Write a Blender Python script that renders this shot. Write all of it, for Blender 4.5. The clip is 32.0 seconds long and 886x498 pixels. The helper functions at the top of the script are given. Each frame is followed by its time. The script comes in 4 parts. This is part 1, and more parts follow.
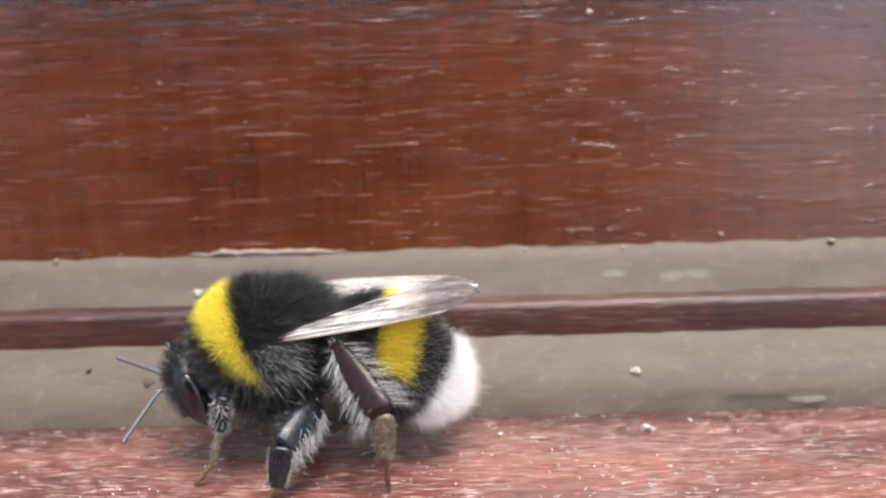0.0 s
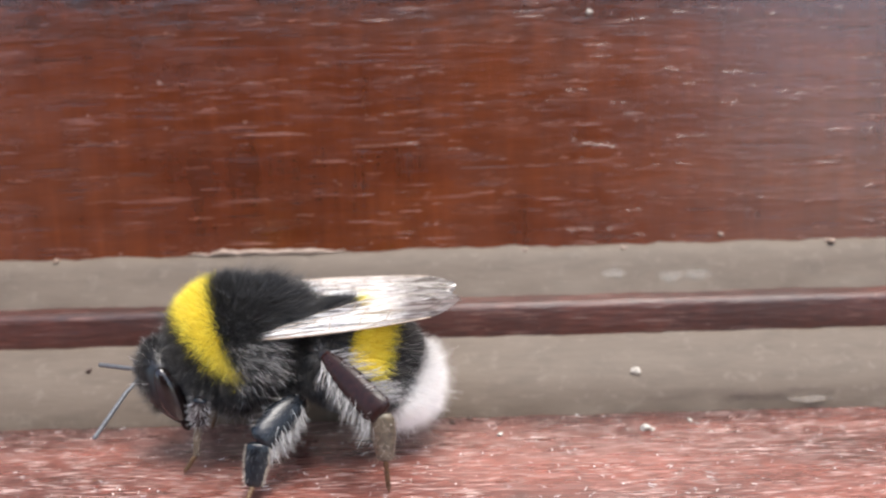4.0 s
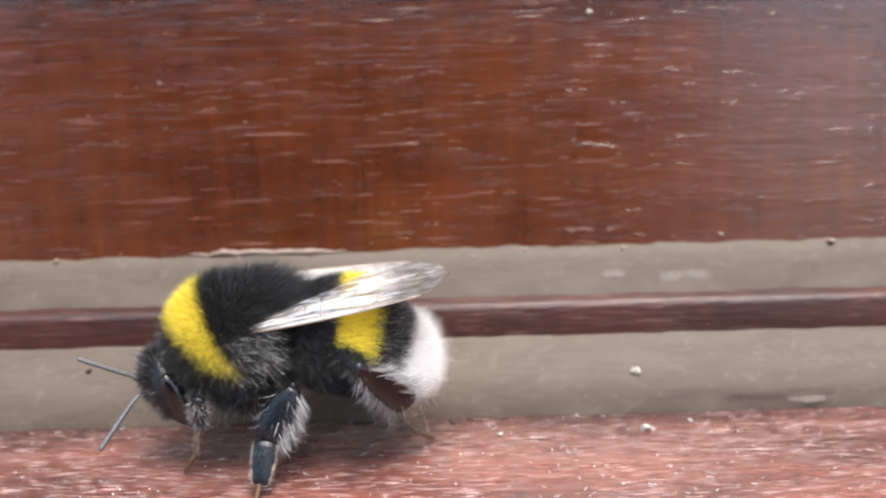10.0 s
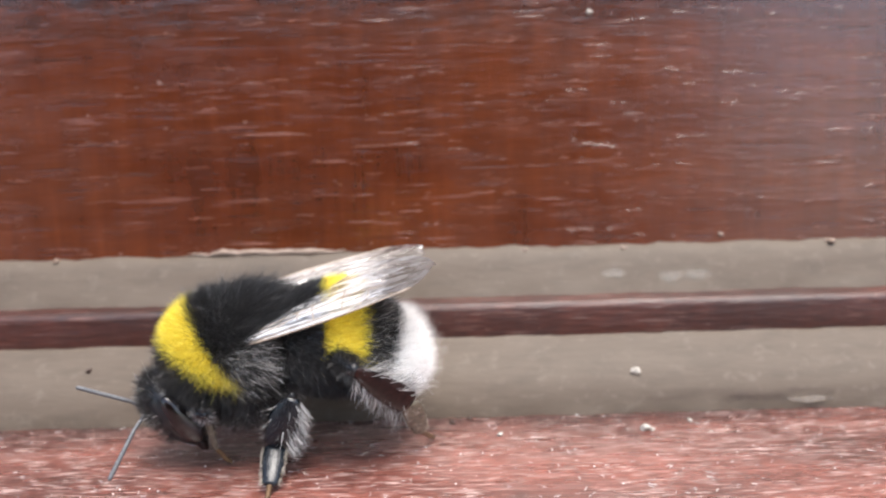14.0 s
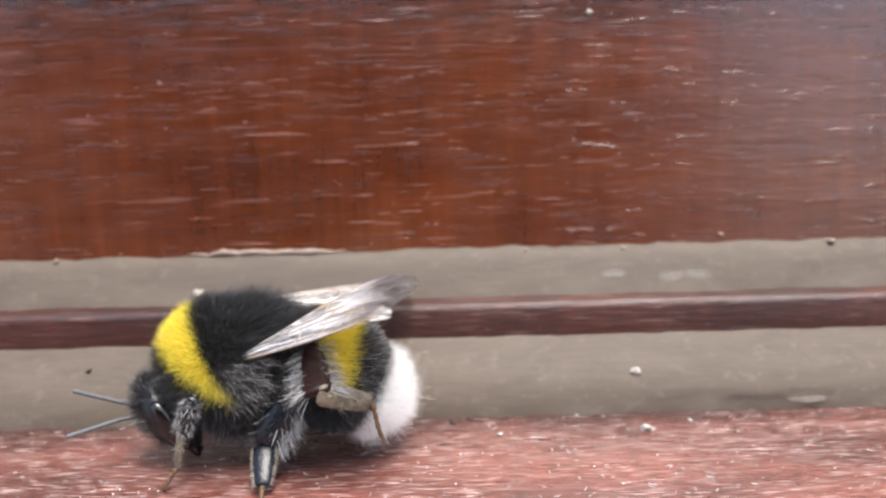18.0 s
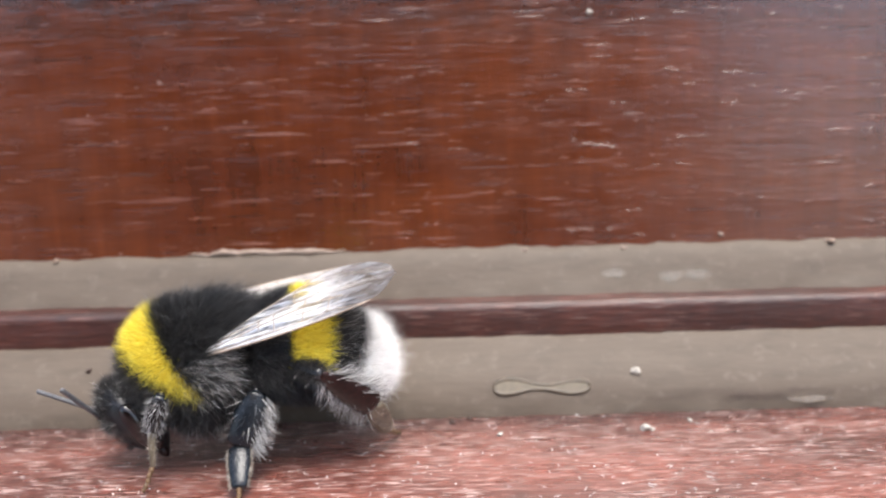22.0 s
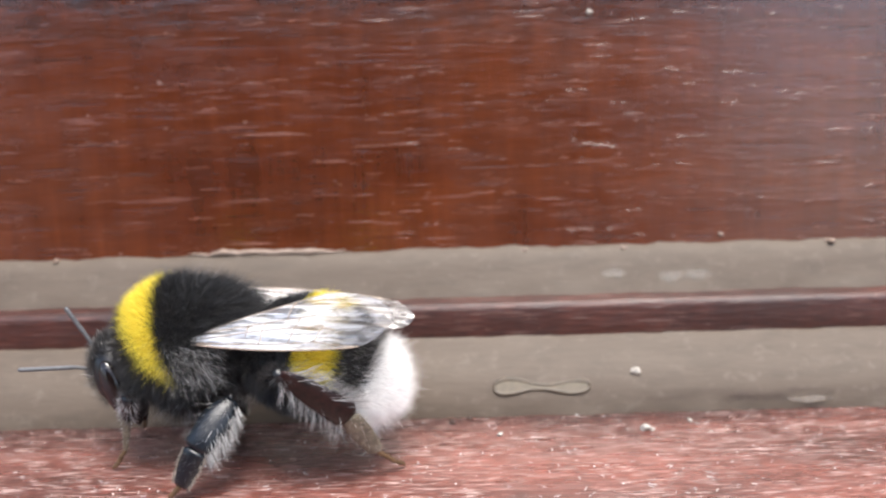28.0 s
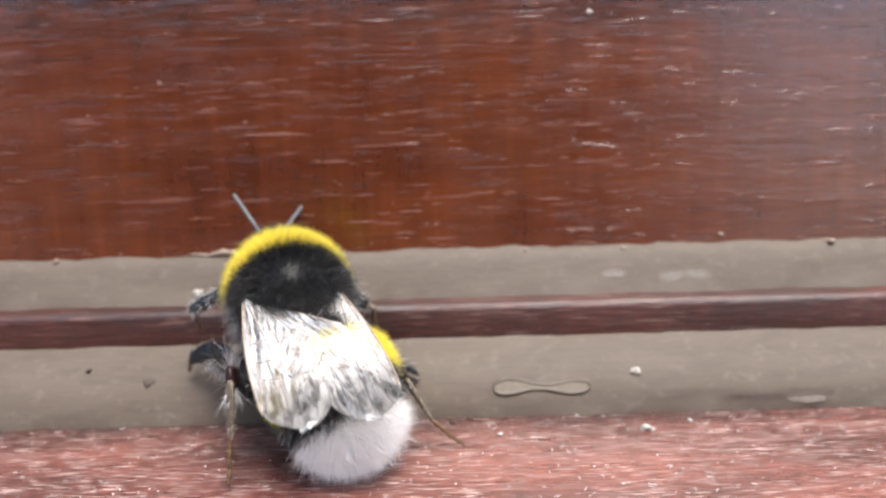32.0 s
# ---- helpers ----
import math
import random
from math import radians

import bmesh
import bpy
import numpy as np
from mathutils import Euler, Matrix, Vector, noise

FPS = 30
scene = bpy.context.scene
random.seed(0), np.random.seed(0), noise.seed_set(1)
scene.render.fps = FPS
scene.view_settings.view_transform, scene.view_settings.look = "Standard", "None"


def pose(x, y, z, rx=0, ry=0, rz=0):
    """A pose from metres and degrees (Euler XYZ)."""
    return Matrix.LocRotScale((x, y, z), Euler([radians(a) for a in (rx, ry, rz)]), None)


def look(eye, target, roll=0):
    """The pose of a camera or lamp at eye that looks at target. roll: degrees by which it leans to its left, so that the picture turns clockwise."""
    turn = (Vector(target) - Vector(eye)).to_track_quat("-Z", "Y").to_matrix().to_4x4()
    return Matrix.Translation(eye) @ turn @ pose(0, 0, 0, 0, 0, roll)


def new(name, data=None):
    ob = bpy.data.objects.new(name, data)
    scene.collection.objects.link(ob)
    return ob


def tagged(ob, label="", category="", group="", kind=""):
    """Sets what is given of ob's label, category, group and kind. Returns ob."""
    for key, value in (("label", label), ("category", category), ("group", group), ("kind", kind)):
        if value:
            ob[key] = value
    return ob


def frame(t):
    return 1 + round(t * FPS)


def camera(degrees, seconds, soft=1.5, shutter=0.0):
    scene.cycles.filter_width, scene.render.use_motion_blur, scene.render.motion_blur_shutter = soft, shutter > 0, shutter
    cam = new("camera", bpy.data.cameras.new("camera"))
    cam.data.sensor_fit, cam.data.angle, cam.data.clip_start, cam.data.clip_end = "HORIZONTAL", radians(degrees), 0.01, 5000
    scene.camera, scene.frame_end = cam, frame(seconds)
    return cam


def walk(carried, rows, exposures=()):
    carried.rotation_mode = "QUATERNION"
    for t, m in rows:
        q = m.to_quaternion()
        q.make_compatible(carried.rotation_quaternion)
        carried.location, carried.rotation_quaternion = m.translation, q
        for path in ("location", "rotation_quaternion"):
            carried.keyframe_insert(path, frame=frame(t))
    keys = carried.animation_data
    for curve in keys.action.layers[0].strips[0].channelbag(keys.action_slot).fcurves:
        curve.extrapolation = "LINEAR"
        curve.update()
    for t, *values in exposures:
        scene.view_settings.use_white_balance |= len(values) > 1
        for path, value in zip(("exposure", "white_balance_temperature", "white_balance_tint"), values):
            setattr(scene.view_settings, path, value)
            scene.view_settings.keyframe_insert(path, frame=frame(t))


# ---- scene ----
# ---- camera ----
MM = 0.001
cam = camera(55, 32.0, soft=2.2)
cam.data.dof.use_dof, cam.data.dof.focus_distance, cam.data.dof.aperture_fstop = True, 52.5 * MM, 30.0
EYE = look((0, 0, 25.2 * MM), (0, math.cos(radians(12)), 25.2 * MM - math.sin(radians(12))), -1.6)
walk(cam, [(0.0, EYE), (32.0, EYE)], exposures=[(0.0, 1.42), (32.0, 1.42)])

# ---- light ----
world = bpy.data.worlds.new("sky")
scene.world = world
world.use_nodes = True
wn = world.node_tree.nodes
sky = wn.new("ShaderNodeTexSky")
sky.sky_type, sky.sun_disc = "NISHITA", False
sky.sun_elevation, sky.sun_rotation = radians(68), radians(150)
sky.dust_density, sky.air_density = 3.0, 1.0
world.node_tree.links.new(sky.outputs[0], wn["Background"].inputs[0])
wn["Background"].inputs[1].default_value = 0.15

sun_data = bpy.data.lights.new("sun", "SUN")
sun_data.energy, sun_data.angle, sun_data.color = 2.05, radians(30), (1.0, 0.97, 0.93)
sun = new("sun", sun_data)
sun.matrix_world = look((0.15, -0.36, 1.0), (0, 0, 0))


# ---- materials ----
def material(name):
    m = bpy.data.materials.new(name)
    m.use_nodes = True
    return m, m.node_tree.nodes, m.node_tree.links, m.node_tree.nodes["Principled BSDF"]


def coords(n, l, sx, sy, sz):
    """Object coordinates in millimetres, stretched."""
    tc, mp = n.new("ShaderNodeTexCoord"), n.new("ShaderNodeMapping")
    mp.inputs["Scale"].default_value = (1000 * sx, 1000 * sy, 1000 * sz)
    l.new(tc.outputs["Object"], mp.inputs[0])
    return mp.outputs[0]


def noise_tex(n, l, vec, scale, detail=3.0, rough=0.5, dist=0.0):
    t = n.new("ShaderNodeTexNoise")
    t.inputs["Scale"].default_value, t.inputs["Detail"].default_value = scale, detail
    t.inputs["Roughness"].default_value, t.inputs["Distortion"].default_value = rough, dist
    l.new(vec, t.inputs["Vector"])
    return t.outputs["Fac"]


def ramp(n, l, fac, *stops):
    r = n.new("ShaderNodeValToRGB")
    e = r.color_ramp.elements
    while len(e) < len(stops):
        e.new(0.5)
    for k, (p, c) in zip(e, stops):
        k.position, k.color = p, ((c, c, c, 1) if isinstance(c, float) else (*c, 1))
    l.new(fac, r.inputs[0])
    return r.outputs[0]


def mix(n, l, fac, a, b, mode="MIX"):
    m = n.new("ShaderNodeMix")
    m.data_type, m.blend_type = "RGBA", mode
    for key, v in ((0, fac), (6, a), (7, b)):
        if isinstance(v, float):
            m.inputs[key].default_value = v
        elif isinstance(v, tuple):
            m.inputs[key].default_value = (*v, 1)
        else:
            l.new(v, m.inputs[key])
    return m.outputs[2]


def bump(n, l, height, dist, strength, b, under=None):
    k = n.new("ShaderNodeBump")
    k.inputs["Distance"].default_value, k.inputs["Strength"].default_value = dist, strength
    l.new(height, k.inputs["Height"])
    if under:
        l.new(under, k.inputs["Normal"])
    if b:
        l.new(k.outputs[0], b.inputs["Normal"])
    return k.outputs[0]


def wood(name, dark, mid, pale, pore, rough, shift, gloss=0.6, size=1.0, grain=0.2, relief=1.0, coat=0.0, dark_top=False):
    """Red-stained, varnished hardwood; pale open pores and fine cracks run along x. pore: how many pores."""
    m, n, l, b = material(name)

    def across(a, k):
        v = n.new("ShaderNodeVectorMath")
        v.inputs[1].default_value = (shift, shift * 1.7, shift * 0.6)
        l.new(coords(n, l, a, k, k), v.inputs[0])
        return v.outputs[0]
    base = noise_tex(n, l, across(0.045, 0.15), 1.0, 4, 0.55)
    col = ramp(n, l, base, (0.3, dark), (0.65, mid))
    bands = ramp(n, l, noise_tex(n, l, across(0.45, 0.07), 1.0, 4, 0.6), (0.32, 0.72), (0.62, 1.05))
    col = mix(n, l, 0.75, col, bands, "MULTIPLY")
    flecks = ramp(n, l, noise_tex(n, l, across(1.5, 0.10), 1.0, 3, 0.55), (0.36, 0.80), (0.60, 1.05))
    col = mix(n, l, 0.5, col, flecks, "MULTIPLY")
    fine = noise_tex(n, l, across(0.4 * size ** 1.1, 4.0 * size ** 0.6), 1.0, 3, 0.6)
    col = mix(n, l, grain, col, ramp(n, l, fine, (0.3, 0.4), (0.7, 1.3)), "MULTIPLY")
    streak = noise_tex(n, l, across(0.17 * size ** 1.35, 4.2 * size ** 0.85), 1.0, 2.5, 0.5, 0.08)
    gate = ramp(n, l, noise_tex(n, l, across(0.12, 0.3), 1.0, 2), (0.33, 0.15), (0.52, 1.0))
    pores = ramp(n, l, streak, (0.63 - pore, 0.0), (0.69 - pore, 0.8))
    pores = mix(n, l, 1.0, pores, gate, "MULTIPLY")
    crack = ramp(n, l, streak, (0.30, 0.0), (0.38, 1.0))
    col = mix(n, l, 0.5, col, ramp(n, l, crack, (0.0, 0.4), (1.0, 1.0)), "MULTIPLY")
    col = mix(n, l, pores, col, pale)
    spots = ramp(n, l, noise_tex(n, l, across(1.2, 2.4), 1.0, 1), (0.76, 0.0), (0.82, 0.4))
    col = mix(n, l, spots, col, (0.4, 0.27, 0.23))
    if dark_top:  # dark patches that strengthen towards the rail's top edge
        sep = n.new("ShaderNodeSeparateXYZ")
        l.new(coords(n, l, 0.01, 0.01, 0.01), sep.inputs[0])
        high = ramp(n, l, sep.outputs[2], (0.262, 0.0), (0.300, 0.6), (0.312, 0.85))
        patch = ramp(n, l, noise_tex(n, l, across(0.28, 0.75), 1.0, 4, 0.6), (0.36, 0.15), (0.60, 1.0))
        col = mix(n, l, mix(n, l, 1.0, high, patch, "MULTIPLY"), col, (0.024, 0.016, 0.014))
    l.new(col, b.inputs["Base Color"])
    r = ramp(n, l, noise_tex(n, l, across(0.2, 1.0), 1.0, 4), (0.3, rough - 0.06), (0.7, rough + 0.10))
    l.new(r, b.inputs["Roughness"])
    b.inputs["Specular IOR Level"].default_value = gloss
    b1 = bump(n, l, pores, 0.00003, 0.5, None)
    b2 = bump(n, l, crack, 0.00004, 0.3, None, b1)
    b.inputs["Coat Weight"].default_value, b.inputs["Coat Roughness"].default_value = coat, 0.14
    b3 = bump(n, l, noise_tex(n, l, across(0.12, 0.9), 1.0, 3, 0.6), 0.00012 * relief, 0.6, None, b2)
    l.new(b3, b.inputs["Coat Normal"])
    bump(n, l, noise_tex(n, l, across(0.5, 3.5), 1.0, 4, 0.65), 0.00007 * relief, 0.6, b, b3)
    return m


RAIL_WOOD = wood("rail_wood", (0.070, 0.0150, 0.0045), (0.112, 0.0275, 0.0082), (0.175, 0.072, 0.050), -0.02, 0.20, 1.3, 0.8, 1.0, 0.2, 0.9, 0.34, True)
STRIP_WOOD = wood("strip_wood", (0.016, 0.0042, 0.0028), (0.070, 0.0170, 0.0095), (0.14, 0.07, 0.055), 0.02, 0.45, 5.1, 0.6, 1.4, 0.8, 2.0)
SILL_WOOD = wood("sill_wood", (0.036, 0.0105, 0.0080), (0.245, 0.084, 0.063), (0.58, 0.42, 0.38), 0.055, 0.27, 8.7, 1.0, 2.6, 0.95, 2.0, 0.2)


def sealant_material():
    m, n, l, b = material("grey_sealant")
    v = coords(n, l, 0.08, 0.5, 0.5)
    col = ramp(n, l, noise_tex(n, l, v, 1.0, 4, 0.6), (0.3, (0.090, 0.0685, 0.0515)), (0.7, (0.108, 0.0845, 0.0645)))
    v2 = coords(n, l, 0.9, 1.2, 1.2)
    smear = ramp(n, l, noise_tex(n, l, v2, 1.0, 3, 0.6), (0.56, 0.0), (0.78, 0.5))
    col = mix(n, l, smear, col, (0.17, 0.142, 0.115))
    grime = ramp(n, l, noise_tex(n, l, coords(n, l, 0.25, 0.8, 0.8), 1.0, 5, 0.65), (0.28, 0.72), (0.52, 1.0))
    col = mix(n, l, 0.7, col, grime, "MULTIPLY")
    l.new(col, b.inputs["Base Color"])
    b.inputs["Roughness"].default_value = 0.6
    b.inputs["Specular IOR Level"].default_value = 0.25
    bump(n, l, noise_tex(n, l, coords(n, l, 0.5, 2.0, 2.0), 1.0, 5, 0.65), 0.00008, 0.5, b)
    return m


SEALANT = sealant_material()


def plain(name, color, rough=0.5, metal=0.0, spec=0.5, vary=0.25, scale=2.0, rise=0.00002):
    m, n, l, b = material(name)
    f = noise_tex(n, l, coords(n, l, 1, 1, 1), scale, 4, 0.6)
    lo, hi = [tuple(c * k for c in color) for k in (1 - vary, 1 + vary)]
    l.new(ramp(n, l, f, (0.3, lo), (0.7, hi)), b.inputs["Base Color"])
    b.inputs["Roughness"].default_value, b.inputs["Metallic"].default_value = rough, metal
    b.inputs["Specular IOR Level"].default_value = spec
    if rise:
        bump(n, l, f, rise, 0.5, b)
    return m


def hair_material(name, root, tip, rough=0.5, glow=0.35, spec=0.4):
    """Hair that lets some light through; each one differs a little."""
    m, n, l, b = material(name)
    g = n.new("ShaderNodeNewGeometry")
    col = ramp(n, l, g.outputs["Random Per Island"], (0.0, root), (1.0, tip))
    l.new(col, b.inputs["Base Color"])
    b.inputs["Roughness"].default_value, b.inputs["Specular IOR Level"].default_value = rough, spec
    tr, mx = n.new("ShaderNodeBsdfTranslucent"), n.new("ShaderNodeMixShader")
    l.new(col, tr.inputs[0])
    mx.inputs[0].default_value = glow
    l.new(b.outputs[0], mx.inputs[1]), l.new(tr.outputs[0], mx.inputs[2])
    l.new(mx.outputs[0], n["Material Output"].inputs[0])
    return m


BLACK_HAIR = hair_material("black_hair", (0.006, 0.006, 0.007), (0.062, 0.060, 0.060), 0.36, 0.15, 0.7)
STRAY_HAIR = hair_material("stray_hair", (0.02, 0.02, 0.02), (0.20, 0.20, 0.20), 0.4, 0.25, 0.6)
GREY_HAIR = hair_material("grey_hair", (0.10, 0.10, 0.10), (0.68, 0.67, 0.66), 0.4, 0.3, 0.5)
YELLOW_HAIR = hair_material("yellow_hair", (0.80, 0.66, 0.060), (0.97, 0.90, 0.22), 0.6, 0.5, 0.25)
PALE_YELLOW_HAIR = hair_material("pale_yellow_hair", (0.70, 0.55, 0.08), (0.95, 0.86, 0.35), 0.6, 0.4, 0.25)
WHITE_HAIR = hair_material("white_hair", (0.94, 0.94, 0.93), (0.98, 0.98, 0.97), 0.6, 0.55, 0.3)
PALE_HAIR = hair_material("pale_hair", (0.22, 0.19, 0.15), (0.60, 0.54, 0.46), 0.4, 0.35, 0.5)
CUTICLE = plain("black_cuticle", (0.010, 0.010, 0.011), 0.32, 0, 0.5, 0.4, 3)
BLUE_CUTICLE = plain("shiny_black_cuticle", (0.006, 0.008, 0.011), 0.27, 0, 0.42, 0.6, 5, 0.00006)
BROWN_CUTICLE = plain("dark_brown_cuticle", (0.015, 0.0050, 0.0040), 0.3, 0, 0.25, 0.5, 3)
FOOT_CUTICLE = plain("olive_brown_cuticle", (0.115, 0.095, 0.064), 0.38, 0, 0.6, 0.5, 3)
TOE_CUTICLE = plain("tan_toe_cuticle", (0.115, 0.068, 0.034), 0.45, 0, 0.4, 0.5, 4)
EYE_GLOSS = plain("eye_gloss", (0.008, 0.0045, 0.004), 0.15, 0, 0.7, 0.2, 6)
ANTENNA_BLACK = plain("antenna_black", (0.075, 0.078, 0.084), 0.45, 0, 0.6, 0.3, 4)
YELLOW_SKIN = plain("yellow_under_fur", (0.55, 0.40, 0.02), 0.7, 0, 0.2, 0.3, 3)
WHITE_SKIN = plain("white_under_fur", (0.72, 0.70, 0.67), 0.7, 0, 0.2, 0.3, 3)
PALE_PORE = plain("pale_pore", (0.150, 0.058, 0.038), 0.45, 0, 0.4, 0.5, 1.2)
DARK_PORE = plain("dark_pore", (0.030, 0.0085, 0.0045), 0.5, 0, 0.4, 0.4, 1.5)
PALE_CRUMB = plain("pale_crumb", (0.42, 0.39, 0.34), 0.7, 0, 0.3, 0.15, 3)
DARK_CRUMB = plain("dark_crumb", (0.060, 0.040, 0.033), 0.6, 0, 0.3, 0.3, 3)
LINT = plain("lint", (0.75, 0.74, 0.72), 0.6, 0, 0.4, 0.15, 3, 0)
STAIN = plain("wet_droppings", (0.060, 0.043, 0.026), 0.4, 0, 0.4, 0.35, 2)
DROP_FILM = plain("drop_film", (0.088, 0.068, 0.042), 0.4, 0, 0.4, 0.2, 1.5, 0)
PALE_SEALANT = plain("pale_sealant", (0.225, 0.168, 0.130), 0.55, 0, 0.4, 0.2, 1.5)
SPILL_FILM = plain("spill_film", (0.068, 0.053, 0.036), 0.5, 0, 0.3, 0.15, 1.0, 0)


def film_material(name, color, thick):
    """A dried film, patchy and thinning out towards its rim."""
    m, n, l, b = material(name)
    b.inputs["Base Color"].default_value, b.inputs["Roughness"].default_value = color + (1,), 0.6
    t, mp, gr = n.new("ShaderNodeTexCoord"), n.new("ShaderNodeMapping"), n.new("ShaderNodeTexGradient")
    gr.gradient_type = "SPHERICAL"
    mp.inputs["Location"].default_value, mp.inputs["Scale"].default_value = (-1, 0, -1), (2, 0, 2)
    l.new(t.outputs["Generated"], mp.inputs[0]), l.new(mp.outputs[0], gr.inputs[0])
    patch = ramp(n, l, noise_tex(n, l, coords(n, l, 1, 1, 1), 1.8, 4, 0.6), (0.36, 0.1), (0.58, thick))
    cover = mix(n, l, 1.0, ramp(n, l, gr.outputs["Fac"], (0.0, 0.0), (0.55, 1.0)), patch, "MULTIPLY")
    tr, mx = n.new("ShaderNodeBsdfTransparent"), n.new("ShaderNodeMixShader")
    l.new(cover, mx.inputs[0]), l.new(tr.outputs[0], mx.inputs[1]), l.new(b.outputs[0], mx.inputs[2])
    l.new(mx.outputs[0], n["Material Output"].inputs[0])
    return m


PALE_FILM = film_material("pale_film", (0.19, 0.155, 0.125), 0.6)
CHALK_FILM = film_material("chalk_film", (0.21, 0.185, 0.155), 0.5)
PLASTER = plain("plaster", (0.30, 0.28, 0.26), 0.8, 0, 0.3, 0.15, 0.05)
DARK_WALL = plain("dark_wall", (0.045, 0.038, 0.034), 0.8, 0, 0.3, 0.2, 0.05)
GROUND = plain("ground", (0.10, 0.10, 0.09), 0.9, 0, 0.2, 0.3, 0.002)


def wing_material():
    """A clear wrinkled glossy film, its sky sheen also painted on as white streaks; smoky and barer towards the tip."""
    m, n, l, b = material("wing_film")
    tr, gl, df, tl = [n.new("ShaderNodeBsdf" + k) for k in ("Transparent", "Glossy", "Diffuse", "Translucent")]
    gl.inputs[0].default_value, gl.inputs[1].default_value = (1, 1, 1, 1), 0.34
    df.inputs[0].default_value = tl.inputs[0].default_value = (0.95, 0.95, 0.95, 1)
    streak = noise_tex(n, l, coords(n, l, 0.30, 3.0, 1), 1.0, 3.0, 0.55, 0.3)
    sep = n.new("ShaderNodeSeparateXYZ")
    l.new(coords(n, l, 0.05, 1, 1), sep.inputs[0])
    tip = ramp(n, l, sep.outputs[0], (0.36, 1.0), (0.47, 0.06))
    l.new(ramp(n, l, sep.outputs[0], (0.32, (0.86, 0.83, 0.78)), (0.48, (0.50, 0.47, 0.44))), tr.inputs[0])
    k = n.new("ShaderNodeBump")
    k.inputs["Distance"].default_value, k.inputs["Strength"].default_value = 0.0003, 0.6
    l.new(streak, k.inputs["Height"])
    for shader in (gl, df):
        l.new(k.outputs[0], shader.inputs["Normal"])
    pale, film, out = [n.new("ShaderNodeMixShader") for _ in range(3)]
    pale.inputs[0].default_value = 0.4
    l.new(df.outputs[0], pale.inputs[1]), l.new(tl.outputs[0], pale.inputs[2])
    # sky glare painted as diffuse white streaks, fading out before the tip
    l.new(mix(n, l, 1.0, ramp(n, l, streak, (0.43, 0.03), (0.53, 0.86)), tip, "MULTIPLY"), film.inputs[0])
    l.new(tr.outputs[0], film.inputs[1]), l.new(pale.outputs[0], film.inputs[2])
    cells = ramp(n, l, noise_tex(n, l, coords(n, l, 0.7, 1.9, 1), 1.0, 3, 0.6, 0.5), (0.42, 0.45), (0.58, 1.3))
    sheen = ramp(n, l, sep.outputs[0], (0.40, 0.50), (0.54, 0.26))
    l.new(mix(n, l, 1.0, sheen, cells, "MULTIPLY"), out.inputs[0])
    l.new(film.outputs[0], out.inputs[1]), l.new(gl.outputs[0], out.inputs[2])
    l.new(out.outputs[0], n["Material Output"].inputs[0])
    return m


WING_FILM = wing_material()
VEIN = plain("wing_vein", (0.30, 0.24, 0.19), 0.35, 0, 0.6, 0.3, 3)


# ---- mesh helpers (all lengths below are millimetres) ----
def mesh_of(name, verts, faces, mat, smooth=True):
    me = bpy.data.meshes.new(name)
    me.from_pydata([tuple(float(c) * MM for c in v) for v in verts], [], [tuple(int(i) for i in f) for f in faces])
    me.materials.append(mat)
    if smooth:
        me.polygons.foreach_set("use_smooth", [True] * len(me.polygons))
    me.update()
    return me


def part(name, me, parent=None, label=""):
    ob = new(name, me)
    if parent:
        ob.parent = parent
    return tagged(ob, label) if label else ob


def tube(path, radii, sides=8, flat=1.0, cap=True, side=(0, 1, 0)):
    """A tube along a path; flat squeezes it across 'side'."""
    path = [Vector(p) for p in path]
    verts, faces = [], []
    for i, p in enumerate(path):
        t = (path[min(i + 1, len(path) - 1)] - path[max(i - 1, 0)]).normalized()
        a = t.cross(Vector(side))
        a = a.normalized() if a.length > 1e-6 else t.orthogonal().normalized()
        b = t.cross(a)
        r = radii[i]
        for k in range(sides):
            w = 2 * math.pi * k / sides
            verts.append(p + a * (r * math.cos(w)) + b * (r * flat * math.sin(w)))
    for i in range(len(path) - 1):
        for k in range(sides):
            j = (k + 1) % sides
            faces.append((i * sides + k, i * sides + j, (i + 1) * sides + j, (i + 1) * sides + k))
    if cap:
        faces.append(tuple(range(sides))[::-1])
        faces.append(tuple(range((len(path) - 1) * sides, len(path) * sides)))
    return verts, faces


def joined(*pieces):
    verts, faces = [], []
    for v, f in pieces:
        o = len(verts)
        verts += list(v)
        faces += [tuple(i + o for i in q) for q in f]
    return verts, faces


def blob(radii, at=(0, 0, 0), nu=36, nv=24, shape=None):
    """An ellipsoid, reshaped by shape(direction) -> point."""
    verts, faces = [], []
    for j in range(nv + 1):
        ph = math.pi * j / nv
        for i in range(nu):
            th = 2 * math.pi * i / nu
            d = Vector((math.cos(ph), math.sin(ph) * math.cos(th), math.sin(ph) * math.sin(th)))
            p = shape(d) if shape else Vector((d.x * radii[0], d.y * radii[1], d.z * radii[2]))
            verts.append(p + Vector(at))
    for j in range(nv):
        for i in range(nu):
            k = (i + 1) % nu
            faces.append((j * nu + i, j * nu + k, (j + 1) * nu + k, (j + 1) * nu + i))
    return verts, faces


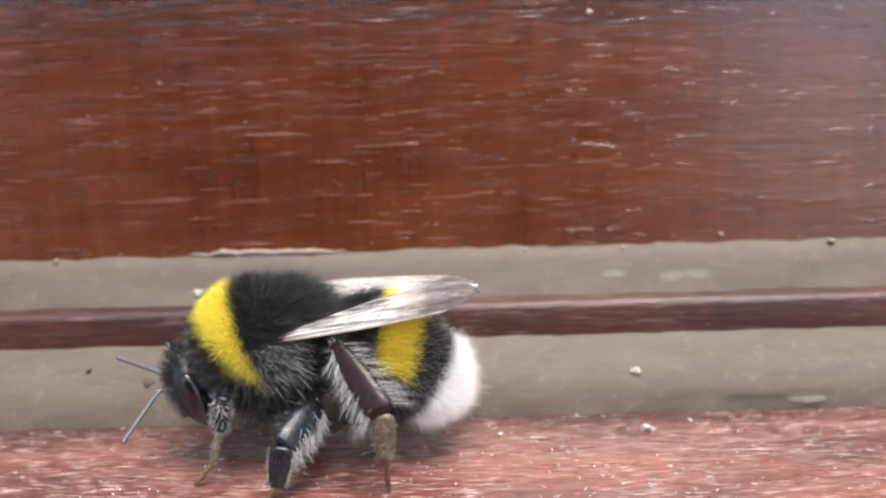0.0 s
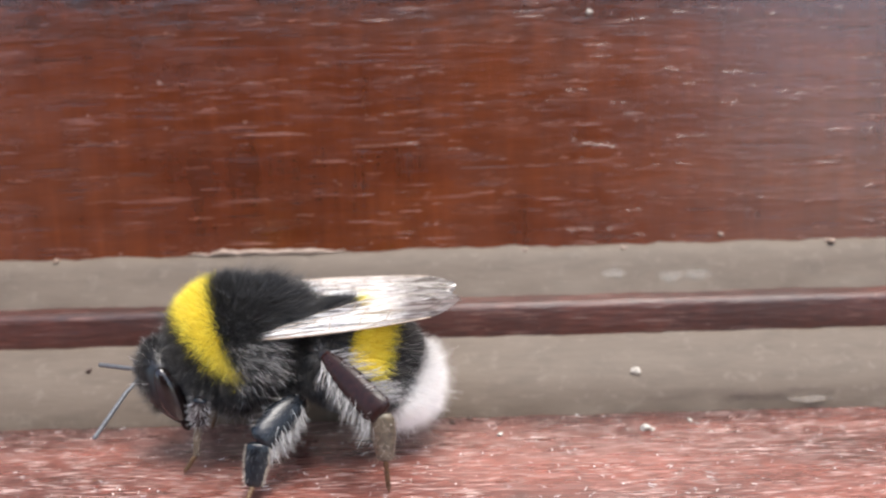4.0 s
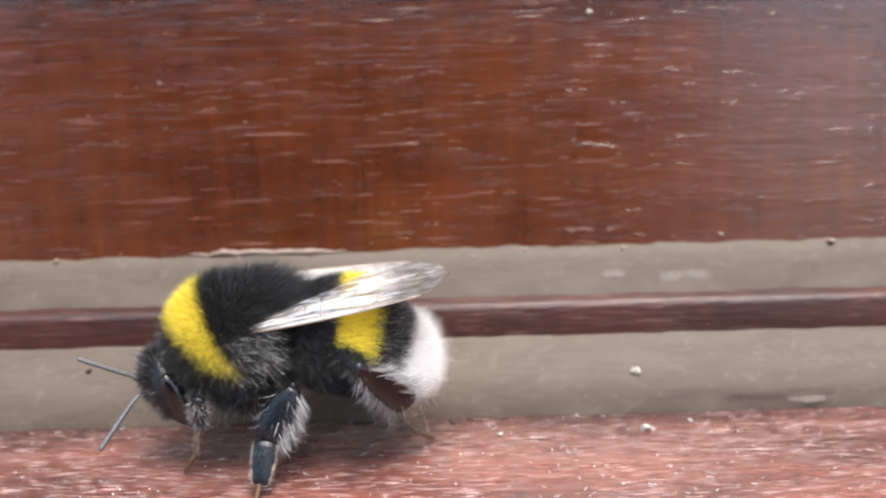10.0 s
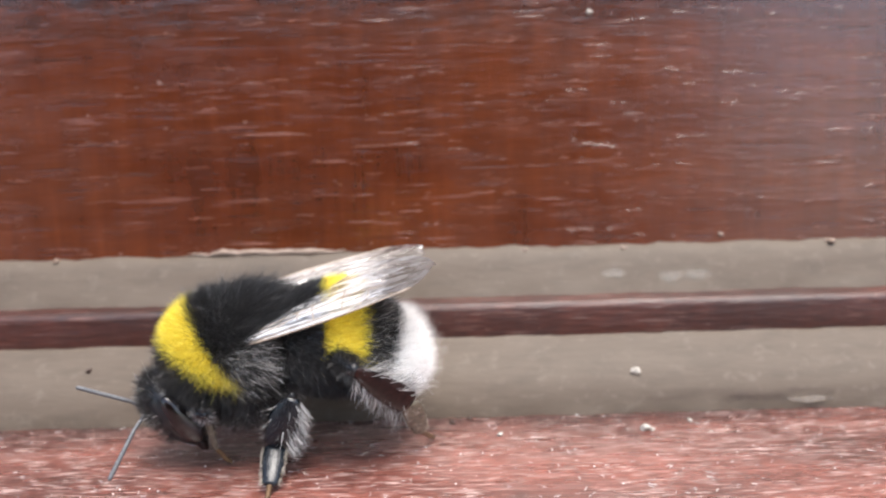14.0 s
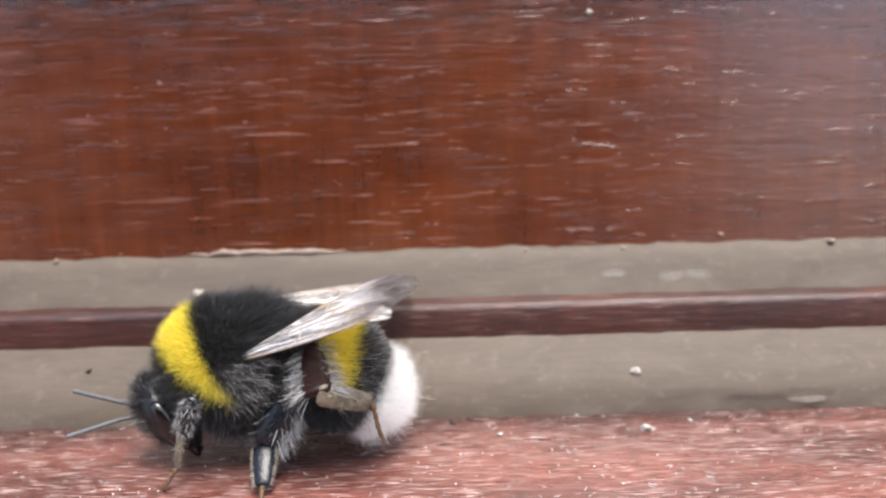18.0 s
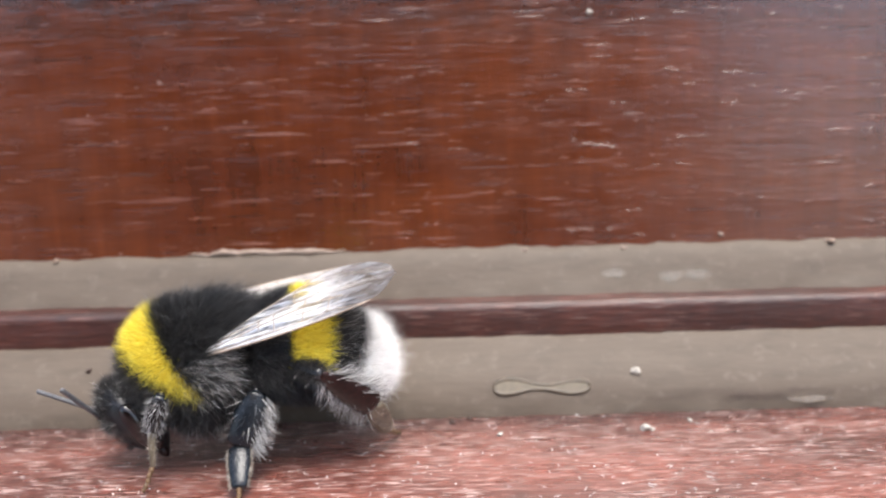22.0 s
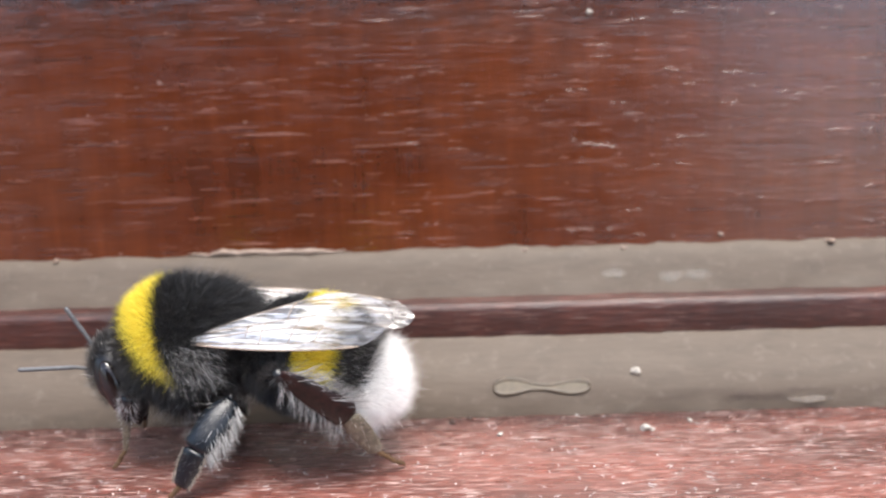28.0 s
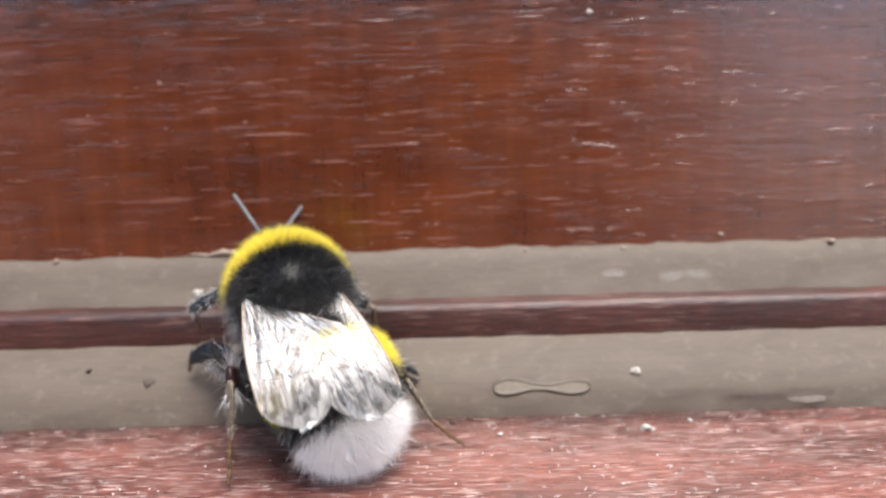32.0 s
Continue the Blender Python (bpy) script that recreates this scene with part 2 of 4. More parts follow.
def hairs(rng, pts, dirs, length, width, droop=0.15, jitter=0.25):
    """Many thin tapered blades from pts along dirs."""
    pts, dirs = np.asarray(pts, float), np.asarray(dirs, float)
    m = len(pts)
    d = dirs + rng.normal(0, jitter, (m, 3))
    d /= np.linalg.norm(d, axis=1)[:, None]
    ln = (np.asarray(length) * rng.uniform(0.65, 1.15, m))[:, None]
    side = np.cross(d, rng.normal(0, 1, (m, 3)))
    side /= np.linalg.norm(side, axis=1)[:, None] + 1e-9
    w = (width * rng.uniform(0.7, 1.3, m))[:, None]
    bend = rng.normal(0, droop, (m, 3))
    mid = pts + d * ln * 0.55 + bend * ln * 0.25
    tip = pts + d * ln + bend * ln
    v = np.stack([pts - side * w, pts + side * w, mid - side * w * 0.8, mid + side * w * 0.8, tip], 1).reshape(-1, 3)
    o = np.arange(m) * 5
    faces = [f for k in o for f in ((k, k + 1, k + 3, k + 2), (k + 2, k + 3, k + 4))]
    return v, faces


def directions(rng, m):
    d = rng.normal(0, 1, (m, 3))
    return d / np.linalg.norm(d, axis=1)[:, None]


# ---- the window frame ----
def sweep(name, profile, x0, x1, nx, mat, wobble=None, label=""):
    """A closed profile of (y, z) drawn along x; wobble(x, i) -> (dy, dz) for point i."""
    n = len(profile)
    verts, faces = [], []
    for k in range(nx + 1):
        x = x0 + (x1 - x0) * k / nx
        for i, (y, z) in enumerate(profile):
            dy, dz = wobble(x, i) if wobble else (0, 0)
            verts.append((x, y + dy, z + dz))
    for k in range(nx):
        for i in range(n):
            j = (i + 1) % n
            faces.append((k * n + i, k * n + j, (k + 1) * n + j, (k + 1) * n + i))
    faces.append(tuple(range(n))[::-1])
    faces.append(tuple(range(nx * n, (nx + 1) * n)))
    ob = new(name, mesh_of(name, verts, faces, mat))
    bm = bmesh.new()
    bm.from_mesh(ob.data)
    bmesh.ops.recalc_face_normals(bm, faces=bm.faces)
    bm.to_mesh(ob.data)
    bm.free()
    ob.data.set_sharp_from_angle(angle=radians(40))
    return tagged(ob, label, kind="structure")


def rough_line(x, s, f):
    return s * noise.noise(Vector((x * f, s * 7.3, 0.5))) + 0.5 * s * noise.noise(Vector((x * f * 3.1, 4.2, s)))


sweep("sill", [(60.5, -25), (-70, -25), (-70, -1), (-69, 0), (60.5, 0)], -160, 160, 80, SILL_WOOD, None,
      "red-brown varnished wooden window sill, dusty and worn")
sweep("trim_strip", [(68, 4.0), (62.3, 4.0), (62.15, 4.3), (62.15, 7.1), (62.23, 7.4), (62.45, 7.6), (62.85, 7.7), (65, 8.1), (68, 8.15)],
      -160, 160, 40, STRIP_WOOD, lambda x, i: (rough_line(x, 0.03, 0.05), rough_line(x, 0.03, 0.04)),
      "thin dark red wooden strip between two grey sealant beads")
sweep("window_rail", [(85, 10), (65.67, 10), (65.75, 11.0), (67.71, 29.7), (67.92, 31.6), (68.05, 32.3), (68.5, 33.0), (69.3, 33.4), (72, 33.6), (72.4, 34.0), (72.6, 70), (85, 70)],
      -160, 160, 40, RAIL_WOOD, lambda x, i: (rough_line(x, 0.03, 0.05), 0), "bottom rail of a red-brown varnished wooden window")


def bead(name, profile, top, bottom, label, ragged=1.0):
    """A hand-smoothed sealant bead with ragged edges."""
    def wob(x, i):
        dy, dz = 0, 0
        if i in top:
            e = ragged * (rough_line(x, 0.16, 0.35) + rough_line(x, 0.10, 1.1))
            dz += e
            dy += 0.1 * e
        elif i in bottom:
            dy += rough_line(x, 0.22, 0.3) + rough_line(x, 0.08, 1.3)
        else:
            dy += rough_line(x + 31 * i, 0.05, 0.12)
        return dy, dz
    return sweep(name, profile, -160, 160, 640, SEALANT, wob, label)


bead("lower_sealant", [(64, -0.5), (58.6, -0.3), (58.66, 0.06), (58.76, 0.5), (58.98, 1.15), (59.38, 1.98), (59.95, 2.8), (60.7, 3.65), (61.35, 4.3), (61.85, 4.78), (62.17, 5.06), (64, 5.1)],
     (9, 10), (1, 2), "smooth grey-brown sealant bead above the sill", 0.5)
bead("upper_sealant", [(67, 7.5), (63.5, 7.75), (63.62, 7.98), (63.85, 8.4), (64.2, 9.05), (64.55, 9.75), (64.9, 10.4), (65.2, 10.75), (65.5, 11.06), (65.82, 11.26), (67, 11.3)],
     (8, 9, 10), (1, 2), "grey-brown sealant bead under the window rail")


def slab(name, x0, x1, y0, y1, z0, z1, mat, label):
    v = [(x, y, z) for x in (x0, x1) for y in (y0, y1) for z in (z0, z1)]
    f = [(0, 1, 3, 2), (4, 6, 7, 5), (0, 4, 5, 1), (2, 3, 7, 6), (0, 2, 6, 4), (1, 5, 7, 3)]
    return tagged(new(name, mesh_of(name, v, f, mat, False)), label, kind="structure")


slab("wall_window", -1500, 1500, 85, 300, -900, 1600, PLASTER, "plain plaster wall behind the window rail")
# added out of view: darkens what the rail mirrors, leaving sky glare at +x
slab("sky_blocker_wall", -1500, 770, -2400, -2200, -900, 1200, DARK_WALL, "unseen dark wall added to block the sky from the rail's reflection")
tagged(new("ground", mesh_of("ground", [(-6e5, -6e5, -900), (6e5, -6e5, -900), (6e5, 6e5, -900), (-6e5, 6e5, -900)], [(0, 1, 2, 3)], GROUND)),
       "plain grey ground of the yard", kind="structure")


# ---- small things on the sill and on the frame ----
def crumb(x, y, z, r, mat, label, seed, flat=0.7):
    rng = random.Random(seed)
    offs = Vector((rng.random() * 9, rng.random() * 9, rng.random() * 9))
    v, f = blob((r, r * 0.8, r * flat), (0, 0, 0), 16, 11)
    v = [p * (1 + 0.8 * noise.noise(p * (1.2 / r) + offs) + 0.35 * noise.noise(p * (3.1 / r) + offs)) for p in v]
    ob = new("crumb", mesh_of("crumb", v, f, mat))
    ob.matrix_basis = pose(x * MM, y * MM, z * MM, 0, 0, rng.random() * 360)
    return tagged(ob, label, "crumb")


def lint_stuff():
    rng = random.Random(5)
    pieces = []
    for _ in range(300):
        x, y = rng.uniform(-34, 34), 46.5 + 12 * rng.random() ** 1.5
        a, ln = rng.uniform(0, 6.28), rng.uniform(0.12, 0.6)
        if rng.random() < 0.55:
            a = rng.choice((0, math.pi)) + rng.gauss(0, 0.35)
        p = Vector((x, y, 0.035))
        pts = []
        for _k in range(5):
            pts.append(p.copy())
            a += rng.gauss(0, 0.7)
            p = p + Vector((math.cos(a), math.sin(a), rng.uniform(-0.1, 0.12))) * (ln / 4)
            p.z = max(p.z, 0.03)
        r = rng.uniform(0.007, 0.021)
        pieces.append(tube(pts, [r, r, r, r, r * 0.6], 4))
    for _ in range(150):
        x, y, r = rng.uniform(-34, 34), 46.5 + 12.5 * rng.random(), rng.uniform(0.015, 0.05)
        pieces.append(blob((r * 1.4, r, r * 0.7), (x, y, r * 0.5), 6, 4))
    v, f = joined(*pieces)
    return tagged(new("lint", mesh_of("lint", v, f, LINT)), "fine white lint and dust on the sill", kind="stuff")


lint_stuff()


def grime_shade_stuff():
    """Dark grains where the sealant meets the sill, for gathered dust and for the contact shade there."""
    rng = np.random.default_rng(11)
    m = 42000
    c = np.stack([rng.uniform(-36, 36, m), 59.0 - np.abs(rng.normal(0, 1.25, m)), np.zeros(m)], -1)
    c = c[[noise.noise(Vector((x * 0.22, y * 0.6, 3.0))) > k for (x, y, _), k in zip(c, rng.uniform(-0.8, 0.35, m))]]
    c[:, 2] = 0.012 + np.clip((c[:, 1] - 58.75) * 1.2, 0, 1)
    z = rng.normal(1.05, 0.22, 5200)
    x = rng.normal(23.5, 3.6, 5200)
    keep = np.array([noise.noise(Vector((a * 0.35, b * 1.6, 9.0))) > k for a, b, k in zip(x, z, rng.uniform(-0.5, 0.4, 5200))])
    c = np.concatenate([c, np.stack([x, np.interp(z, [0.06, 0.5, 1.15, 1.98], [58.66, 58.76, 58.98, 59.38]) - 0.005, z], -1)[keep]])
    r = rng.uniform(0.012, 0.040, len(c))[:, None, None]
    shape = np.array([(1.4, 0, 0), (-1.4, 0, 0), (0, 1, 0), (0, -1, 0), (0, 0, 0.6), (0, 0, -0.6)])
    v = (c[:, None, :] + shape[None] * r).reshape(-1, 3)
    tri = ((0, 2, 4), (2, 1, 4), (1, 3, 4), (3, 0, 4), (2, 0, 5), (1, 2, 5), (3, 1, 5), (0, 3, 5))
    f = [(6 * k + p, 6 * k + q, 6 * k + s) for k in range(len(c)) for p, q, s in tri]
    return tagged(new("grime", mesh_of("grime", v, f, DARK_CRUMB)), "dark grains for dusty grime and contact shade along the foot of the sealant", kind="stuff")


grime_shade_stuff()


def pore_stuff(name, mat, count, seed, low, label, start=-40, thick=1.0):
    """Shallow broken pores along the grain of the rail, in loose rows; more and longer ones towards +x."""
    rng = random.Random(seed)
    pieces = []
    rows = [rng.uniform(0.02, 0.985) for _ in range(46)]
    while len(pieces) < count:
        x = rng.uniform(start, 40)
        if rng.random() > 0.25 + 0.75 * min(1, max(0, (x + 5) / 30)):
            continue
        u = min(0.995, max(0.01, rng.choice(rows) + rng.gauss(0, 0.005)))
        ln = min(5.5, 0.5 + rng.expovariate(0.55)) * (1.2 if x > 5 else 0.9)
        r, k, ph = rng.uniform(0.018, 0.055) * thick, 9, rng.random() * 9
        pts, rad = [], []
        for i in range(k + 1):
            w = u * 18.7 + 0.12 * noise.noise(Vector((x * 0.4 + i * 0.5, ph, 1.0)))
            pts.append((x + ln * i / k, 65.76 + 0.1048 * w + low, 11.0 + w))
            rad.append(r * (0.35 + 0.9 * abs(noise.noise(Vector((i * 0.9, ph, 4.0)))) + 0.3) * min(1, 0.2 + i * 0.5, 0.2 + (k - i) * 0.5))
        pieces.append(tube(pts, rad, 5, 0.5))
    v, f = joined(*pieces)
    return tagged(new(name, mesh_of(name, v, f, mat)), label, kind="stuff")


pore_stuff("pale_pores", PALE_PORE, 240, 21, -0.01, "pale broken pores along the grain of the rail")
pore_stuff("dark_pores", DARK_PORE, 120, 22, 0.0, "dark broken pores along the grain of the rail")
pore_stuff("raised_grain", RAIL_WOOD, 250, 23, 0.02, "raised varnished grain that glints near the frame's end", 9, 2.6)
PALE, DULL = "tiny pale crumb of dust", "tiny dark speck of dirt"
crumb(11.75, 67.6, 29.1, 0.27, PALE_CRUMB, "tiny white speck stuck on the rail", 1)
crumb(14.1, 59.95, 2.82, 0.36, PALE_CRUMB, "pale crumb stuck on the grey sealant", 2)
crumb(13.83, 55.67, 0.2, 0.36, PALE_CRUMB, "white crumb lying on the sill", 3)
crumb(14.3, 55.5, 0.12, 0.2, PALE_CRUMB, "white crumb lying on the sill", 31)
crumb(-26.8, 60.72, 3.72, 0.24, DARK_CRUMB, DULL, 4)
crumb(-22.3, 59.93, 2.78, 0.22, DARK_CRUMB, DULL, 5)
crumb(-19.0, 63.95, 8.7, 0.42, PALE_CRUMB, "pale lump on the upper sealant", 6, 0.4)
crumb(30.5, 65.62, 11.12, 0.5, PALE_SEALANT, "lump of grey sealant on the rail's edge", 7, 0.3)
crumb(14.1, 65.55, 10.98, 0.32, PALE_SEALANT, "lump of grey sealant on the rail's edge", 8, 0.5)
crumb(6.3, 65.55, 11.05, 0.28, PALE_SEALANT, "lump of grey sealant on the rail's edge", 9, 0.5)
crumb(-30.5, 65.5, 11.2, 0.25, PALE_SEALANT, "lump of grey sealant on the rail's edge", 10, 0.5)
crumb(21.9, 65.8, 11.8, 0.22, PALE_SEALANT, PALE, 11)
crumb(3.62, 55.4, 0.12, 0.2, PALE_CRUMB, PALE, 12)
crumb(0.3, 57.7, 0.12, 0.26, DARK_CRUMB, DULL, 13)
crumb(2.85, 59.0, 0.2, 0.28, DARK_CRUMB, DULL, 14)
crumb(1.6, 58.3, 0.1, 0.2, DARK_CRUMB, DULL, 15)
crumb(17.3, 56.9, 0.1, 0.18, PALE_CRUMB, PALE, 16)
crumb(-28.6, 59.1, 0.3, 0.25, PALE_CRUMB, PALE, 17)


def smear(x, y, z, rx, rz, mat, label, seed):
    """A thin uneven film lying on the slope of the lower sealant."""
    v, f = blob((rx, 0.03, rz), (0, 0, 0), 40, 24)
    v = [Vector((p.x * (1 + 0.25 * noise.noise(Vector((p.z * 2 / rz, seed, 0.3)))), p.y, p.z * (1 + 0.6 * noise.noise(Vector((p.x * 2.4 / rx, 1.7, seed)))))) for p in v]
    ob = new("smear", mesh_of("smear", v, f, mat))
    ob.matrix_basis = pose(x * MM, y * MM, z * MM, -34, 0, 0)
    return tagged(ob, label, "smear")


smear(26.7, 58.78, 0.72, 1.9, 0.32, PALE_FILM, "pale oval smear of sealant near the sill", 2.0)
smear(-22.1, 60.06, 3.0, 0.5, 0.26, SPILL_FILM, "small dark stain on the grey sealant", 8.0)
smear(17.6, 64.22, 9.1, 1.2, 0.75, CHALK_FILM, "pale chalky smear on the upper sealant", 3.0)
smear(19.6, 64.30, 9.25, 1.5, 0.95, CHALK_FILM, "pale chalky smear on the upper sealant", 4.0)
smear(13.2, 64.32, 9.3, 1.0, 0.6, CHALK_FILM, "pale chalky smear on the upper sealant", 7.0)


def ridge():
    """A torn edge of old sealant along the rail."""
    pts, rad = [], []
    for k in range(61):
        x = -20.2 + 12.6 * k / 60
        rise = 0.25 * noise.noise(Vector((x * 0.5, 2.0, 7.0))) + 0.12 * noise.noise(Vector((x * 1.7, 2.0, 7.0)))
        pts.append((x, 65.7, 11.34 + rise))
        rad.append((0.24 + 0.14 * noise.noise(Vector((x * 0.9, 5.0, 1.0)))) * min(1, 4 * k / 60 + 0.1, 4 * (60 - k) / 60 + 0.1))
    ob = new("sealant_ridge", mesh_of("sealant_ridge", *tube(pts, rad, 8), PALE_SEALANT))
    return tagged(ob, "torn pale ridge of old sealant along the rail", "sealant")


ridge()


def dropping_thing():
    """A flat wet spill in the shape of a dumb-bell, upright in its own space (x along, z up)."""
    rim = []
    for k in range(64):
        a = 2 * math.pi * k / 64
        x = 3.5 * math.cos(a)
        half = 0.16 + 0.52 * math.sin(min(1.0, abs(x) / 3.0) * math.pi * 0.5) ** 2
        half *= 0.85 if x > 0 else 1.05
        rim.append(Vector((x, 0, half * math.copysign(abs(math.sin(a)) ** 0.55, math.sin(a)) - 0.1 * math.sin(x * 0.9))))
    thing = tagged(new("dropping"), "dumb-bell shaped wet brownish bee dropping", "dropping")
    film = [Vector((p.x * 0.98, -0.02, p.z * 0.98)) for p in rim] + [Vector((p.x * 0.98, 0.05, p.z * 0.98)) for p in rim]
    n = len(rim)
    faces = [tuple(range(n)), tuple(range(2 * n - 1, n - 1, -1))] + [(k, (k + 1) % n, n + (k + 1) % n, n + k) for k in range(n)]
    part("film", mesh_of("film", film, faces, DROP_FILM, False), thing, "thin olive-brown liquid")
    loop = rim + [rim[0]]
    radii = [0.14 + 0.05 * noise.noise(p * 0.7) for p in rim]
    part("rim", mesh_of("rim", *tube(loop, radii + radii[:1], 8, 0.4), STAIN), thing, "darker wet rim")
    return thing


dropping = dropping_thing()


# ---- the bee ----
bee = tagged(new("bumblebee"), "black, yellow-banded bumblebee with a white tail on the sill", "bumblebee")
RNG = np.random.default_rng(7)
THORAX = np.array([3.95, 3.7, 3.65])


def thorax_shape(d):
    return Vector((d.x * THORAX[0], d.y * THORAX[1], d.z * THORAX[2] * (1.0 if d.z > 0 else 0.95)))


thorax = part("thorax", mesh_of("thorax", *joined(blob(THORAX, shape=thorax_shape), blob((1.9, 2.9, 2.7), (-2.7, 0, -0.5), 24, 16), blob((2.2, 1.9, 1.5), (-0.3, 0, -2.9), 24, 16)), CUTICLE), bee)
def paint(ob, mats, choose):
    """Give faces one of several skins by where they lie (millimetres)."""
    for mat in mats:
        ob.data.materials.append(mat)
    for f in ob.data.polygons:
        f.material_index = choose(*(c / MM for c in f.center))


paint(thorax, [YELLOW_SKIN], lambda x, y, z: int(x - 0.43 * z > 0.2 and x - z < 1.15 and z > -1.1))
d = directions(RNG, 120000)
p = d * THORAX
nrm = d / THORAX
nrm /= np.linalg.norm(nrm, axis=1)[:, None]
lean = nrm + np.array([-0.35, 0, -0.12])
edge = RNG.normal(0, 0.2, len(p))
front, back = p[:, 0] - p[:, 2], p[:, 0] - 0.43 * p[:, 2]
collar = (back + edge > 0.12) & (front + 1.4 * edge < 1.55) & (p[:, 2] + edge > -1.35)
tuft = collar & (p[:, 2] < -0.5 + 2 * edge) & (RNG.random(len(p)) < 0.6)
side_tuft = (~collar) & (p[:, 2] < 0.9) & (p[:, 2] > -1.8) & (p[:, 0] < 0.3) & (p[:, 0] > -2.6) & (np.abs(p[:, 1]) > 2.0)
bald = (~collar) & (p[:, 2] > 3.1) & (np.abs(p[:, 0] + 0.3) < 0.9) & (RNG.random(len(p)) < 0.6)
dark = ~collar & ~bald
full = collar & ~tuft
part("collar", mesh_of("collar", *hairs(RNG, p[full] * 0.98, lean[full] + np.array([0.3, 0, 0]), 1.05, 0.011, 0.12, 0.16), YELLOW_HAIR), thorax, "bright yellow furry collar")
part("collar_tuft", mesh_of("collar_tuft", *hairs(RNG, p[tuft] * 0.98, lean[tuft] + np.array([-0.1, 0, -0.3]), 1.0, 0.011, 0.15, 0.2), PALE_YELLOW_HAIR), thorax, "paler yellow tuft at the collar's end")
pick = RNG.random(len(p)) < np.where(side_tuft, 0.17, 0.0)
q = RNG.normal(0, 1, (9000, 3))
q /= np.linalg.norm(q, axis=1)[:, None]
q = q[q[:, 2] < 0.2]
part("belly_fur", mesh_of("belly_fur", *joined(hairs(RNG, q * np.array([2.2, 2.0, 1.5]) + np.array([-0.3, 0, -2.9]), q + np.array([-0.2, 0, -0.2]), 1.3, 0.012, 0.2, 0.3),
     hairs(RNG, q * np.array([1.9, 2.9, 2.7]) + np.array([-2.7, 0, -0.5]), q + np.array([-0.5, 0, -0.2]), 0.9, 0.012, 0.2, 0.3)), BLACK_HAIR), thorax, "black belly fur")
part("belly_fuzz", mesh_of("belly_fuzz", *hairs(RNG, q[:900] * np.array([2.2, 2.0, 1.5]) + np.array([-0.3, 0, -2.9]), q[:900] + np.array([-0.1, 0, -0.35]), 1.7, 0.009, 0.25, 0.35), GREY_HAIR), thorax, "thin grey fuzz under the body")
rear = np.clip((-p[:, 0] - 0.8) / 2.0, 0, 1) * (p[:, 2] > -0.5)
comb = lean + rear[:, None] * np.array([-1.0, 0, -0.1])
part("back_fur", mesh_of("back_fur", *hairs(RNG, p[dark] * 0.98, comb[dark], (1.1 + 1.3 * rear * (np.abs(p[:, 1]) < 2.2))[dark], 0.010, 0.2, 0.3), BLACK_HAIR), thorax, "black fur")
stray = dark & (p[:, 2] > -0.6) & (p[:, 0] < 0.5) & (RNG.random(len(p)) < 0.045)
part("stray_hairs", mesh_of("stray_hairs", *hairs(RNG, p[stray] * 0.98, comb[stray] + np.array([-0.15, 0, 0.15]), 1.8, 0.008, 0.25, 0.35), STRAY_HAIR), thorax, "long fine grey-black hairs")
part("side_tuft", mesh_of("side_tuft", *hairs(RNG, p[dark & pick] * 0.98, lean[dark & pick] + np.array([-0.8, 0, -0.25]), 1.5, 0.017, 0.22, 0.3), GREY_HAIR), thorax, "grey-tipped side hairs")

# abdomen, in its own space: the joint at the origin, the tail towards -x
ABD_MID, ABD = np.array([-4.9, 0, 0]), np.array([5.1, 4.25, 3.95])


def abdomen_point(d):
    d = np.asarray(d, float)
    x, y, z = d[..., 0], d[..., 1], d[..., 2]
    taper = 1.0 - 0.10 * np.clip(-x, 0, 1) + 0.04 * x
    px, py, pz = np.sign(x) * np.abs(x) ** np.where(x > 0, 0.85, 1.0) * ABD[0] * np.where(x > 0, 1.0, 0.93), y * ABD[1] * taper, z * ABD[2] * taper * np.where(z < 0, 0.76, 1.0)
    pz = pz - 0.075 * np.clip(-px, 0, 9) ** 1.6 + 0.1
    return np.stack([px, py, pz], -1) + ABD_MID


def abdomen_shape(d):
    q = abdomen_point((d.x, d.y, d.z))
    ring = 1 + 0.012 * math.sin(q[0] * 3.6)
    return Vector((q[0], q[1] * ring, q[2] * ring))


abdomen = part("abdomen", mesh_of("abdomen", *blob((1, 1, 1), shape=abdomen_shape, nu=48, nv=48), CUTICLE), bee)
paint(abdomen, [YELLOW_SKIN, WHITE_SKIN], lambda x, y, z: 2 if x + 4.9 < -3.15 - 0.32 * z else int(-1.1 < x + 4.9 < 1.1 and z > 0.8))
d = directions(RNG, 90000)
p = abdomen_point(d)
nrm = d / ABD
nrm /= np.linalg.norm(nrm, axis=1)[:, None]
lean = nrm * 0.75 + np.array([-0.75, 0, -0.1])
s = (p[:, 0] - ABD_MID[0]) + RNG.normal(0, 0.16, len(p))
yellow = (s < 1.15 + 0.12 * p[:, 2]) & (s > -1.12 + 0.05 * p[:, 2]) & (p[:, 2] + RNG.normal(0, 0.3, len(p)) > 0.55)
white = s < -3.0 - 0.32 * p[:, 2]
black = ~yellow & ~white
thin = RNG.random(len(p)) < np.where(p[:, 0] > ABD_MID[0] + 1.75, 0.75, 1.0)
part("yellow_band", mesh_of("yellow_band", *hairs(RNG, p[yellow], lean[yellow], 0.9, 0.011, 0.12, 0.16), YELLOW_HAIR), abdomen, "yellow furry band")
